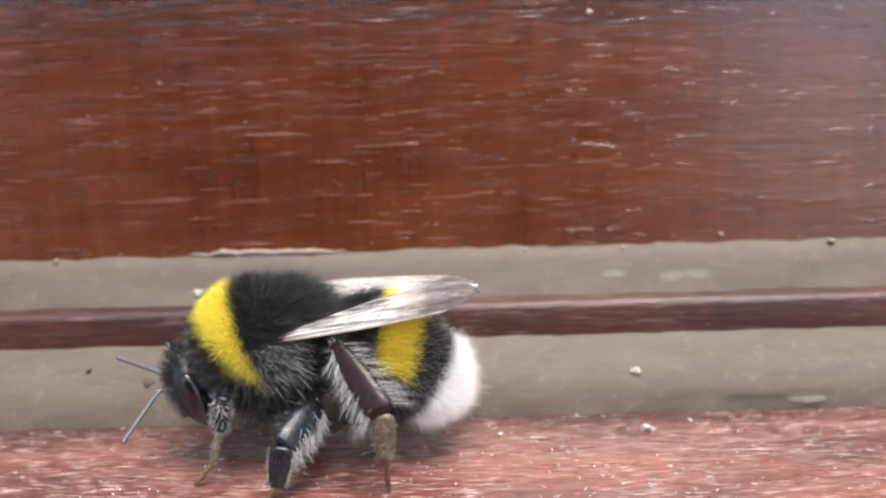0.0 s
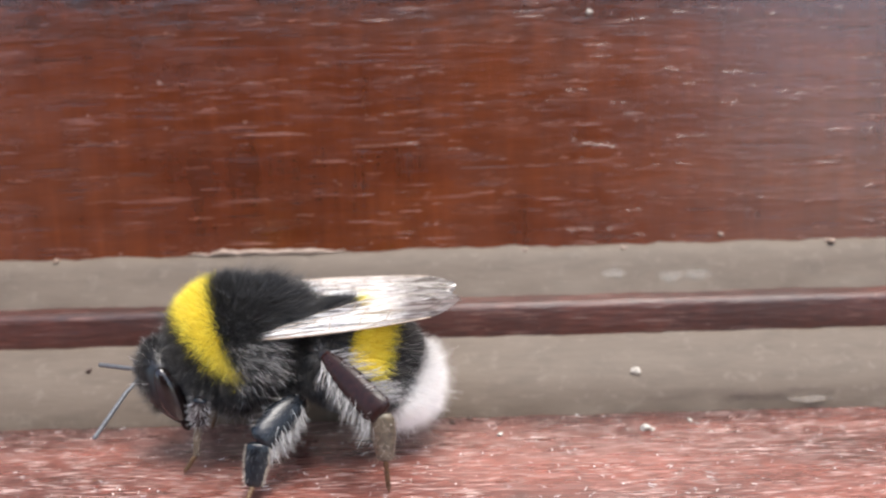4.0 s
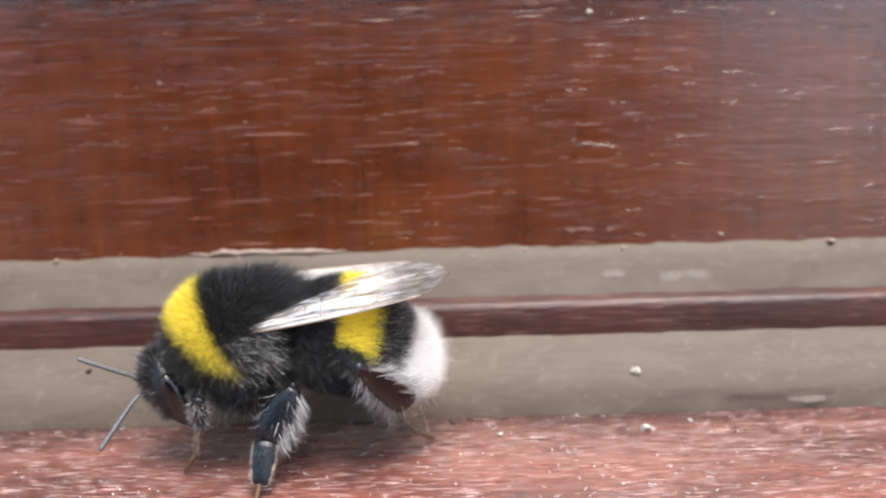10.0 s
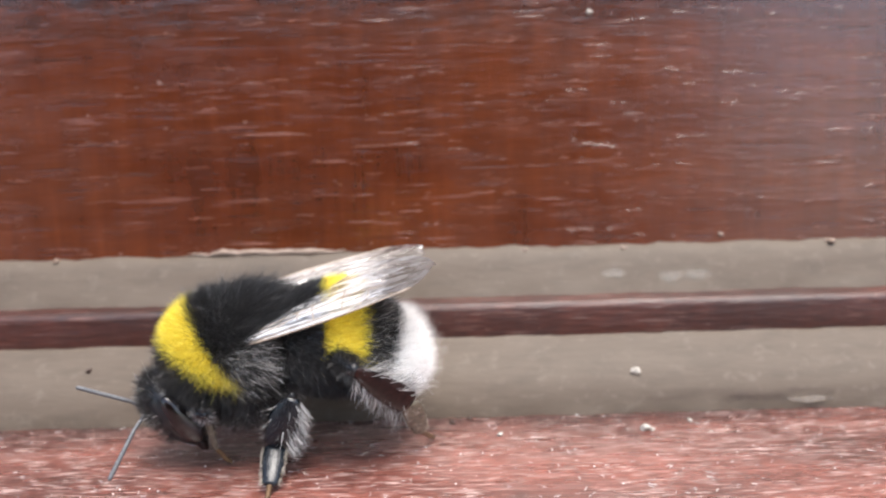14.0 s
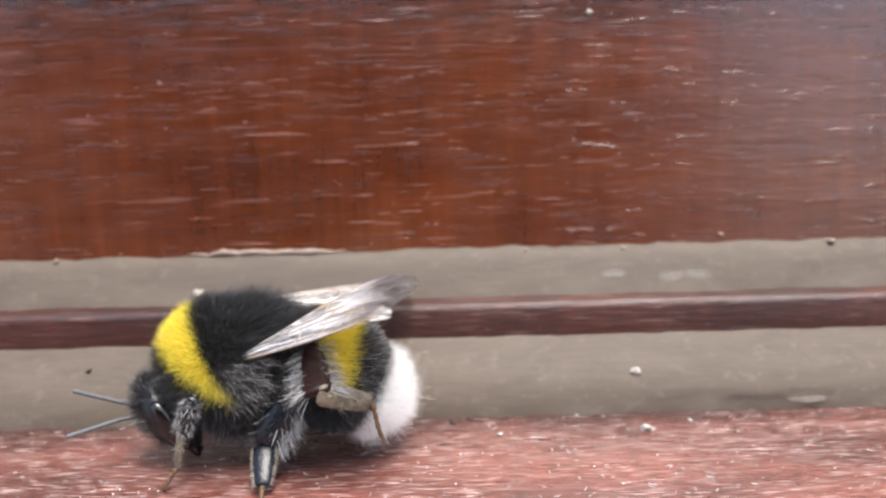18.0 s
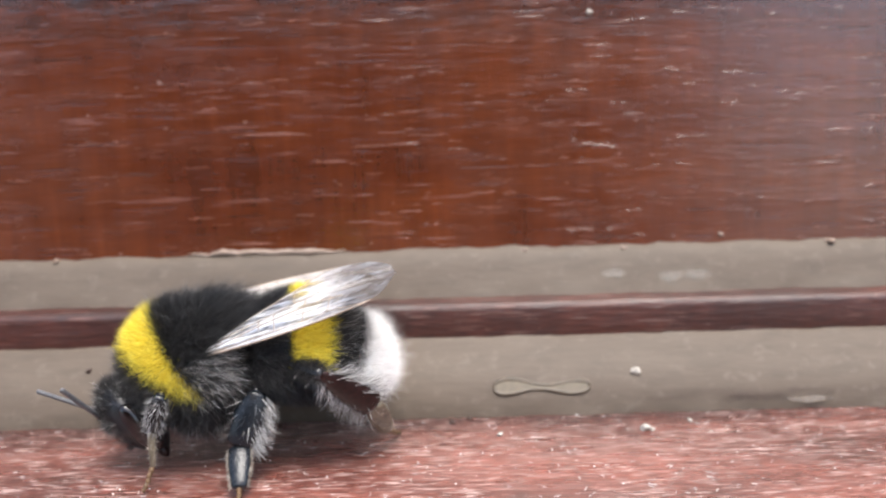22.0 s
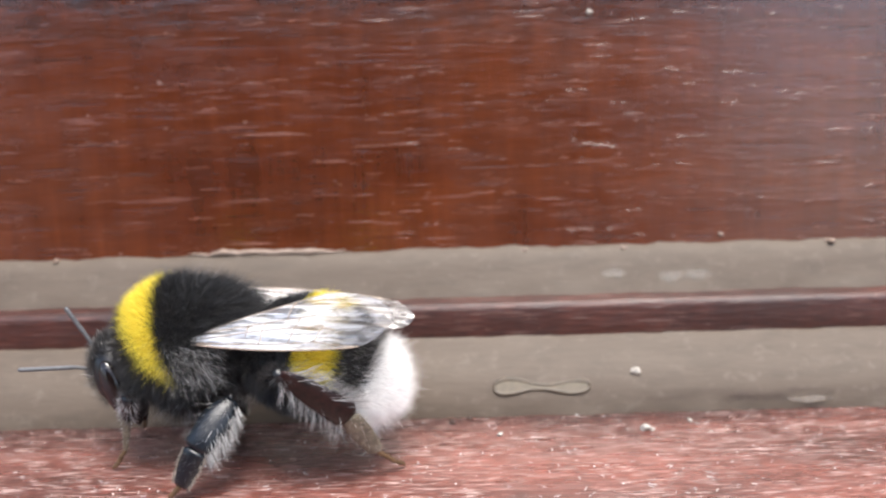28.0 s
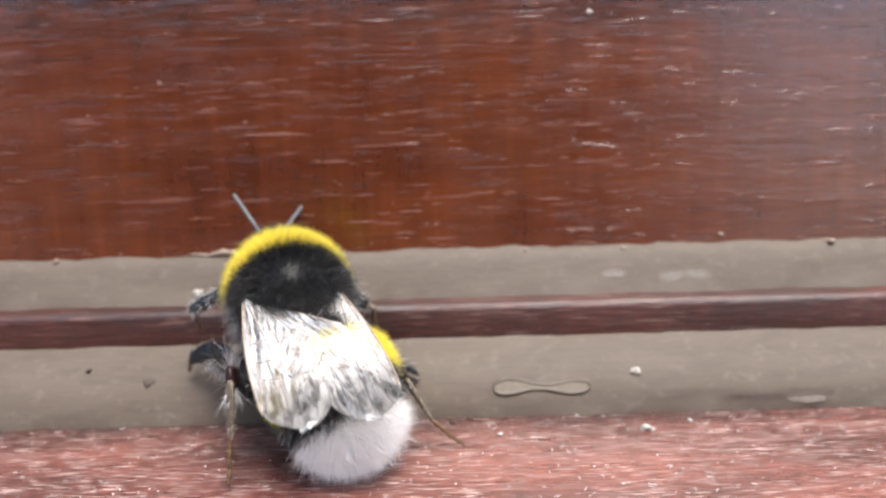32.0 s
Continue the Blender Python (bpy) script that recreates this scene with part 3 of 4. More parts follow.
part("black_fur", mesh_of("black_fur", *hairs(RNG, p[black & thin], lean[black & thin], 0.75, 0.011, 0.15, 0.2), BLACK_HAIR), abdomen, "short black fur")
d2 = directions(RNG, 160000)
d2 = d2[d2[:, 0] < -0.4]
p2 = abdomen_point(d2)
s2 = (p2[:, 0] - ABD_MID[0]) + RNG.normal(0, 0.2, len(p2))
w2 = s2 < -2.85 - 0.32 * p2[:, 2]
n2 = d2 / ABD
n2 /= np.linalg.norm(n2, axis=1)[:, None]
part("white_tail", mesh_of("white_tail", *hairs(RNG, p2[w2], (n2 * 0.9 + np.array([-0.45, 0, -0.05]))[w2], RNG.uniform(0.8, 1.6, int(w2.sum())), 0.010, 0.2, 0.26), WHITE_HAIR), abdomen, "fluffy white tail")
pick = white & (RNG.random(len(p)) < 0.07)
part("tail_bristles", mesh_of("tail_bristles", *hairs(RNG, p[pick], (nrm + np.array([-0.4, 0, 0]))[pick], 1.75, 0.016, 0.2, 0.3), WHITE_HAIR), abdomen, "long white bristles")
pick = black & (s < -0.9) & (RNG.random(len(p)) < 0.10)
part("grey_fur", mesh_of("grey_fur", *hairs(RNG, p[pick], lean[pick], 0.95, 0.011, 0.2, 0.25), GREY_HAIR), abdomen, "grey hairs before the tail")
pick = white & (RNG.random(len(p)) < 0.02)
part("tail_bristles", mesh_of("tail_bristles", *hairs(RNG, p[pick], lean[pick], 1.1, 0.02, 0.2, 0.2), BLACK_HAIR), abdomen, "few black bristles")

# head, in its own space: the neck at the origin
HEAD_MID, HEAD = Vector((1.35, 0, -1.05)), np.array([1.62, 2.1, 3.0])
HTILT = Matrix.Rotation(radians(20), 3, "Y")


def head_shape(d):
    w = 1.0 - 0.42 * max(0.0, -d.z)
    return HTILT @ Vector((d.x * HEAD[0] * (1.0 - 0.34 * max(0.0, -d.z) ** 1.5), d.y * HEAD[1] * w, d.z * HEAD[2])) + HEAD_MID


head = part("head", mesh_of("head", *blob((1, 1, 1), shape=head_shape, nu=36, nv=28), CUTICLE), bee, "black furry head")
d = directions(RNG, 11000)
hp = np.array([tuple(head_shape(Vector(k))) for k in d])
hn = np.array([tuple((HTILT @ Vector((k[0] / HEAD[0], k[1] / HEAD[1], k[2] / HEAD[2]))).normalized()) for k in d])
eyeless = ~((np.abs(d[:, 1]) > 0.55) & (d[:, 2] < 0.62) & (d[:, 0] < 0.45))
low = (d[:, 2] > -0.45) & ((d[:, 2] > 0.1) | (RNG.random(len(d)) < 0.35))
keep = eyeless & low
part("face_fur", mesh_of("face_fur", *hairs(RNG, hp[keep], hn[keep] + np.array([0.1, 0, 0.25]), 0.6, 0.011, 0.2, 0.3), BLACK_HAIR), head)
pick = keep & (d[:, 2] > 0.2) & (RNG.random(len(d)) < 0.06)
part("crown_fur", mesh_of("crown_fur", *hairs(RNG, hp[pick], hn[pick] + np.array([0.1, 0, 0.25]), 0.75, 0.012, 0.2, 0.3), GREY_HAIR), head, "greyish hair tips")
for sgn in (1, -1):
    def eye_shape(d, sgn=sgn):
        q = Vector((d.x * 0.8, d.y * 0.6, d.z * 1.95))
        return HTILT @ (q + Vector((-0.25, sgn * 1.68, -0.25))) + HEAD_MID
    part("eye", mesh_of("eye", *blob((1, 1, 1), shape=eye_shape, nu=24, nv=18), EYE_GLOSS), head, "glossy dark compound eye")
    def jaw_shape(d, sgn=sgn):
        q = Vector((d.x * 0.32, d.y * 0.4, d.z * 0.6))
        return HTILT @ (q + Vector((0.1, sgn * 0.36, -2.75))) + HEAD_MID
    part("mandible", mesh_of("mandible", *blob((1, 1, 1), shape=jaw_shape, nu=16, nv=12), BROWN_CUTICLE), head, "dark brown jaw")
for k in (-0.45, 0, 0.45):
    part("ocellus", mesh_of("ocellus", *blob((0.14, 0.16, 0.14), HTILT @ Vector((0.25, k, 2.78)) + HEAD_MID, 12, 8), EYE_GLOSS), head, "tiny glossy ocellus")


def antenna_mesh():
    """Along +x: a short scape and a beaded flagellum."""
    pts, rad = [(0, 0, 0), (0.12, 0, 0.02), (1.25, 0, 0.16)], [0.10, 0.12, 0.11]
    for k in range(11):
        x0 = 1.3 + k * 0.29
        z0 = 0.14 - 0.010 * k
        pts += [(x0, 0, z0), (x0 + 0.03, 0, z0), (x0 + 0.25, 0, z0 - 0.008)]
        rad += [0.122, 0.135, 0.135]
    pts.append((4.56, 0, 0.02))
    rad.append(0.06)
    v, f = tube(pts, rad, 10)
    return mesh_of("antenna", [Vector((q[0], q[1] * 1.15, q[2] * 1.15)) for q in v], f, ANTENNA_BLACK)


ANT = antenna_mesh()
antennae = {}
for key in ("L", "R"):
    antennae[key] = part("antenna", ANT, head, "thin dark elbowed antenna")


# wings, along +x with the trailing edge towards +y (left) or -y (right)
def wing_parts(sgn, length, chord, hind):
    nu, nv = 40, 14
    verts, faces = [], []

    def edge_pts(u):
        lead = -0.10 * chord * math.sin(math.pi * min(1, u * 1.05)) * (0 if hind else 1)
        grow = min(1.0, (u / 0.62)) ** 0.8
        tipw = math.sqrt(max(0.0, 1 - max(0.0, (u - 0.62) / 0.38) ** 2.4))
        mid = 0.40 * chord
        trail = mid + (chord * (0.12 + 0.88 * grow) - mid) * tipw
        lead += (mid - lead) * max(0.0, (u - 0.80) / 0.20) ** 3
        return lead, max(trail, lead + 0.01)

    def surf(u, v):
        a, b = edge_pts(u)
        y = a + (b - a) * v
        z = 0.10 * math.sin(v * 16 + u * 3.5) * (0.3 + 0.7 * v) * min(1, 3 * u) * (1 - 0.55 * u) + 0.25 * math.sin(math.pi * v) * (1 - u) - 0.35 * u * u * v
        return Vector((u * length, sgn * y, z))
    for i in range(nu + 1):
        for j in range(nv + 1):
            verts.append(surf(i / nu, j / nv))
    for i in range(nu):
        for j in range(nv):
            q = i * (nv + 1) + j
            faces.append((q, q + nv + 1, q + nv + 2, q + 1))
    film = mesh_of("hindwing" if hind else "forewing", verts, faces, WING_FILM)
    lines = [[(u, 0.0) for u in np.linspace(0, 0.86, 16)], [(u, 0.10 + 0.04 * u) for u in np.linspace(0.02, 0.62, 14)],
             [(u, 0.3 + 0.1 * math.sin(4 * u)) for u in np.linspace(0.05, 0.72, 14)], [(u, 0.62 - 0.05 * u) for u in np.linspace(0.08, 0.6, 12)],
             [(u, 0.98) for u in np.linspace(0.04, 0.6, 12)]]
    if not hind:
        lines += [[(0.36, v) for v in np.linspace(0.12, 0.6, 6)], [(0.5 + 0.05 * v, v) for v in np.linspace(0.13, 0.6, 6)],
                  [(0.62 + 0.1 * v, v) for v in np.linspace(0.13, 0.38, 5)], [(0.28, v) for v in np.linspace(0.3, 0.62, 5)],
                  [(0.62 + 0.22 * k, 0.14 - 0.13 * k) for k in np.linspace(0, 1, 6)], [(0.45 + 0.02 * v, v) for v in np.linspace(0.6, 0.98, 5)]]
    pieces = []
    for n, line in enumerate(lines):
        r = 0.075 if n == 0 else 0.045
        pieces.append(tube([surf(u, v) for u, v in line], [r * (1 - 0.4 * u) for u, v in line], 6))
    veins = mesh_of("vein_net", *joined(*pieces), VEIN)
    return film, veins


wings = {}
for key, sgn in (("L", 1), ("R", -1)):
    for hind in (False, True):
        film, veins = wing_parts(sgn, 9.0 if hind else 12.6, 3.1 if hind else 4.2, hind)
        w = part("hindwing" if hind else "forewing", film, bee, "clear, faintly brown, glossy wing with painted white sheen and dark veins")
        part("vein_net", veins, w, "dark brown wing veins")
        wings[key + ("h" if hind else "f")] = w


# legs: each piece runs along +x from its upper joint
def toes_of(tarsus, size):
    """Four short knobbly joints ending in a hooked claw, along +x from the end of the tarsus."""
    k4, pts, rad = 0.42 * size, [], []
    for k in range(4):
        pts += [(k4 * (k + u), 0, 0.03 * math.sin(1.6 * (k + u))) for u in (0, 0.14, 0.84, 0.97)]
        rad += [0.10, 0.13, 0.20 - 0.01 * k, 0.11]
    pts += [(1.72 * size, 0, 0.04), (1.84 * size, 0, 0.05), (1.95 * size, 0, -0.01), (2.02 * size, 0, -0.10)]
    rad += [0.13, 0.11, 0.07, 0.015]
    return part("toe", mesh_of("toe", *tube(pts, rad, 8), TOE_CUTICLE), tarsus, "jointed tan toe end with a hooked claw")


def leg_piece(name, length, r0, r1, r2, flat, mat, fringe=0, fringe_len=0.8, hair=None, label="", spread=1.0, back=0):
    pts = [(length * u, 0, 0) for u in (0, 0.06, 0.2, 0.45, 0.75, 0.93, 1.0)]
    rad = [r0 * 0.7, r0, (r0 + r1) / 2, r1, (r1 + r2 * 2) / 3, r2, r2 * 0.7]
    pieces = [tube(pts, rad, 12, flat, side=(0, 0, 1))]
    ob = part(name, mesh_of(name, *joined(*pieces), mat), bee, label)
    if fringe:
        u = RNG.uniform(0.04, 0.98, fringe)
        th = np.where(RNG.random(fringe) < (0.98 if back > 0 else 0.02 if back < 0 else 0.5), 0, np.pi) + RNG.normal(0, 0.55 * spread, fringe)
        r = np.interp(u, [0, 0.45, 1], [r0, r1, r2]) * 0.9
        a = np.stack([np.zeros(fringe), np.cos(th), flat * np.sin(th)], -1)
        q = a * r[:, None] + np.stack([u * length, 0 * u, 0 * u], -1)
        dd = a / (np.linalg.norm(a, axis=1)[:, None]) + np.array([0.75, 0, 0])
        part("fringe", mesh_of("fringe", *hairs(RNG, q, dd, fringe_len, 0.015, 0.12, 0.2), hair), ob, "fringe of stiff hairs")
        if mat not in (BLUE_CUTICLE, CUTICLE):
            return ob
        m2 = int(60 * length)
        u, th = RNG.uniform(0.03, 0.98, m2), RNG.uniform(0, 2 * np.pi, m2)
        r = np.interp(u, [0, 0.45, 1], [r0, r1, r2]) * 0.97
        a = np.stack([np.zeros(m2), np.cos(th), flat * np.sin(th)], -1)
        q = a * r[:, None] + np.stack([u * length, 0 * u, 0 * u], -1)
        part("down", mesh_of("down", *hairs(RNG, q, a * 0.5 + np.array([1.0, 0, 0]), 0.4, 0.011, 0.12, 0.25), BLACK_HAIR), ob, "short lying hairs")
    return ob


TOE = {"f": 0.8, "m": 0.55, "h": 1.5}
LEGS = {}  # hip, lengths of femur, tibia and tarsus
REACH = {"f": 1.52, "m": 1.05, "h": 3.33}  # from the end of the tarsus to the tip
SPEC = {"f": ((1.7, 2.0, -1.3), 2.3, 2.7, 2.3), "m": ((-2.55, 1.65, -2.58), 2.46, 3.6, 2.64), "h": ((-6.5, 3.8, -1.0), 2.9, 5.15, 3.6)}
for pair, (hip, l1, l2, l3) in SPEC.items():
    for key, sgn in (("L", 1), ("R", -1)):
        big = {"f": 0.8, "m": 1.0, "h": 1.25}[pair]
        femur = leg_piece("femur", l1, 0.42 * big, 0.48 * big, 0.36 * big, 0.8, CUTICLE, 900, 0.7, BLACK_HAIR, spread=3)
        if pair == "f":
            tibia = leg_piece("tibia", l2, 0.45, 0.55, 0.46, 0.7, BLUE_CUTICLE, 300, 0.5, GREY_HAIR, "slim black tibia with grey hairs", spread=2)
            tarsus = leg_piece("tarsus", l3, 0.26, 0.26, 0.18, 0.7, FOOT_CUTICLE, 60, 0.25, PALE_HAIR, "brown foot with fine hairs", 2)
        elif pair == "m":
            tibia = leg_piece("tibia", l2, 0.6, 1.05, 0.9, 0.45, BLUE_CUTICLE, 420, 1.2, GREY_HAIR, "shiny black tibia with grey fringe", back=sgn)
            tarsus = leg_piece("tarsus", l3, 0.72, 0.72, 0.5, 0.4, BLUE_CUTICLE, 420, 0.28, PALE_HAIR, "black foot edged with tan hairs", 0.4)
        else:
            tibia = leg_piece("tibia", l2, 0.4, 0.8, 0.95, 0.35, BROWN_CUTICLE, 380, 1.6, GREY_HAIR, "broad dark brown tibia with pale fringe", spread=0.8)
            tarsus = leg_piece("tarsus", l3, 0.66, 0.74, 0.5, 0.3, FOOT_CUTICLE, 160, 0.3, PALE_HAIR, "flat olive-brown foot", 2)
        LEGS[pair + key] = ((hip[0], hip[1] * sgn, hip[2]), l1, l2, l3, REACH[pair], (femur, tibia, tarsus, toes_of(tarsus, TOE[pair])), sgn)


# ---- what moves ----
def glide(rows):
    """Rows of time and values -> a smooth function of time that does not overshoot."""
    a = np.array(rows, float)
    t, v = a[:, 0], a[:, 1:]
    h = np.diff(t)[:, None]
    s = np.diff(v, axis=0) / h
    m = np.zeros_like(v)
    ok = s[:-1] * s[1:] > 0
    m[1:-1] = np.where(ok, 2 * s[:-1] * s[1:] / np.where(ok, s[:-1] + s[1:], 1), 0)

    def at(q):
        i = int(np.clip(np.searchsorted(t, q) - 1, 0, len(t) - 2))
        k = t[i + 1] - t[i]
        u = min(1.0, max(0.0, (q - t[i]) / k))
        return ((1 + 2 * u) * (1 - u) ** 2 * v[i] + u * (1 - u) ** 2 * k * m[i] + u * u * (3 - 2 * u) * v[i + 1] + u * u * (u - 1) * k * m[i + 1])
    return at


# time, x, y, z of the thorax, heading, nose down, roll
BODY = glide([
    (0, -11.97, 53, 8.23, 182.8, 1.7, 0), (0.5, -12.06, 53, 8.24, 182.6, 1.8, 0), (1, -12.26, 53, 8.21, 182.6, 1.2, 0), (1.5, -12.77, 53, 8.34, 182.3, -0.3, 0), (2, -13.08, 53, 8.39, 182.6, -0.3, 0),
    (2.5, -13.17, 53, 8.46, 182.8, -0.9, 0), (3, -13.19, 53, 8.53, 182.3, -0.6, 0), (3.5, -13.39, 53, 8.48, 185.4, -1.1, 0), (5.5, -13.6, 53, 8.24, 184, -3.1, 0), (6, -13.83, 53, 8.22, 178.9, 0.3, 0),
    (6.5, -13.66, 53, 8.31, 181.6, 1.9, 0), (7, -13.53, 53, 8.35, 181.1, 3.8, 0), (7.5, -13.42, 53, 8.28, 182.3, 5.8, 0), (8, -13.46, 53, 8.14, 183.4, 6.8, 0), (8.5, -13.68, 53, 8.55, 183.7, 7, 0),
    (9, -13.64, 53, 8.67, 184, 7, 0), (9.5, -13.59, 53, 8.69, 183.4, 6.5, 0), (10, -13.64, 53, 8.67, 184, 7, 0), (10.5, -13.55, 53, 8.59, 183.1, 6.8, 0), (11, -13.72, 53, 8.58, 184.7, 6.1, 0),
    (11.5, -13.66, 53, 8.63, 183.1, 6.7, 0), (11.75, -13.66, 53, 8.63, 183.1, 6.7, 0), (12, -12.74, 53, 7.3, 188.4, 12, 0), (12.25, -13.55, 53, 7.47, 188.33, 12.6, 0), (12.5, -13.82, 53, 7.53, 188.3, 12.8, 0),
    (13, -14.05, 53, 7.62, 187.9, 12.2, 0), (13.5, -14.03, 53, 7.65, 187.6, 12.5, 0), (14, -14.07, 53, 7.69, 187, 12.7, 0), (14.5, -14.03, 53, 7.69, 189.8, 13.7, 0), (16.5, -13.79, 53, 7.9, 188.2, 14.6, 0),
    (17, -13.67, 53, 7.87, 188.9, 14.4, 0), (17.5, -13.92, 53, 7.53, 190.4, 11.8, 0), (18, -14.26, 53, 6.97, 185.6, 6.5, 0), (18.5, -15.54, 53, 6.79, 187.5, 6.2, 0), (19, -16.04, 53, 6.98, 185.6, 1.6, 0),
    (19.5, -16.28, 53, 6.83, 183.2, 2.3, 0), (20, -16.62, 53, 7.12, 187.2, 7.2, 0), (20.5, -16.68, 53, 7.19, 187.8, 8.2, 0), (21, -16.7, 53, 7.19, 187.2, 8.5, 0), (21.5, -16.52, 53, 7.25, 188.1, 9.1, 0),
    (22, -16.63, 53, 7.18, 189.2, 10, 0), (22.5, -16.29, 53, 7.17, 192.5, 12.1, 0), (23, -16.24, 53, 7.17, 193.6, 15, 0), (23.5, -16.5, 53, 7.23, 196.4, 17.6, 0), (24, -16.98, 53, 7.34, 196.1, 15.9, 0),
    (24.5, -16.82, 53, 7.31, 192.5, 18.2, 0), (25, -17.3, 53, 7.38, 188.1, 9.7, 0), (25.5, -17.5, 53, 7.64, 186.8, 0.2, 0), (27.5, -16.88, 53, 7.95, 175.3, -3.2, 0), (28, -16.78, 53, 8.45, 174.6, -4.6, 0),
    (28.5, -16.68, 53, 8.41, 174.9, -3.3, 0), (29, -16.74, 53, 8.39, 176.4, -3, 0), (29.5, -16.73, 53, 7.87, 179.3, 0, 0), (30, -16.85, 53, 7.91, 178.6, -0.6, 0), (30.5, -16.09, 53, 8.11, 166, -4.2, 0),
    (31, -16.5, 53.4, 8.45, 165, -8, 0), (31.3, -14.7, 53.8, 8.8, 154, -10, 0), (31.5, -13.8, 54.2, 8.75, 150, -11, 0), (31.7, -12.6, 55, 9.2, 137, -18, 0), (31.9, -11.3, 56.4, 9.8, 118, -35, 0),
    (32, -10.7, 56.9, 10.2, 111, -41, 0)])
# time, abdomen lifted, abdomen aside, abdomen stretched back
ABDOMEN = glide([
    (0, -3.7, 0, 0.4), (1, -0.8, 0, -0.28), (3, -2.4, 0, 0.28), (5.5, -4, 0, -0.18), (6.3, 11.8, 0, 0.44), (7, 4.6, 0, 0.09), (8, 2.4, 0, -0.06), (9, -2.5, 0, -0.28),
    (11, -4, 0, -0.36), (11.7, -4.7, 0, -0.46), (12, -9.2, 0, -0.43), (12.4, 2.9, 0, -0.75), (13, 0.5, 0, -0.64), (14.5, -2.8, 0, -0.68), (17, -2.5, 0, -1.4), (17.4, -1.5, 0, -1.38),
    (17.8, -11.1, 0, -1.4), (18, -7, 0, -1.4), (18.2, -4, 0, -1.4), (18.4, 11, 0, -1.08), (18.6, 7.1, 0, -0.75), (18.8, -3.6, 0, -0.88), (19, 3, 0, -0.78), (19.2, 2.6, 0, -0.7),
    (19.4, 13.1, 0, -0.39), (19.6, 10.7, 0, -0.18), (20, 5, 0, 0.02), (20.8, 3.9, 0, 0.08), (21.2, 12.4, 0, 0.31), (21.6, 14.7, 0, 0.58), (21.8, 1.2, 0, -0.39), (22, 0.5, 0, -0.3),
    (23, -10.1, 0, -0.38), (23.3, -9.3, 0, -1.06), (23.6, -2.3, 0, -1.2), (24, -10.9, 0, -0.94), (24.2, 19.2, 0, -1.33), (24.5, -2.1, 0, -1.12), (24.7, 2.4, 0, -1.27), (24.9, -5.5, 0, -0.5),
    (25.5, 7.4, 0, 0.3), (27.5, 11.2, 0, 1.06), (28, 8, 0, 0.94), (29, 5, 0, 0.77), (30, 4, 0, 0.79), (30.5, 14.9, 0, 0.84), (31, 3, 0, 1.0), (31.5, 6, 8, 1.2), (31.8, 14, 14, 0.3), (32, 21, 14, -0.2)])
# time, head nodding down, turned to its left, rolled
HEADS = glide([(0, 0, 0, 0), (3, 0, 0, 0), (7, 0, 0, 0), (8, 4, 14, 0), (9, 0, 8, 0), (11, 0, 8, 0), (12, 4, 14, 0), (13, 0, 8, 0), (17, 2, 16, 0), (18, 6, 0, 0), (20, 4, 4, 0), (22, 4, 8, 0),
               (23, 2, 18, 0), (24, -2, 10, 0), (25, 4, 8, 0), (28, 4, -6, 0), (29.5, 4, 6, 0), (30, 4, 0, 0), (31, 6, -10, 0), (32, -10, 0, 0)])
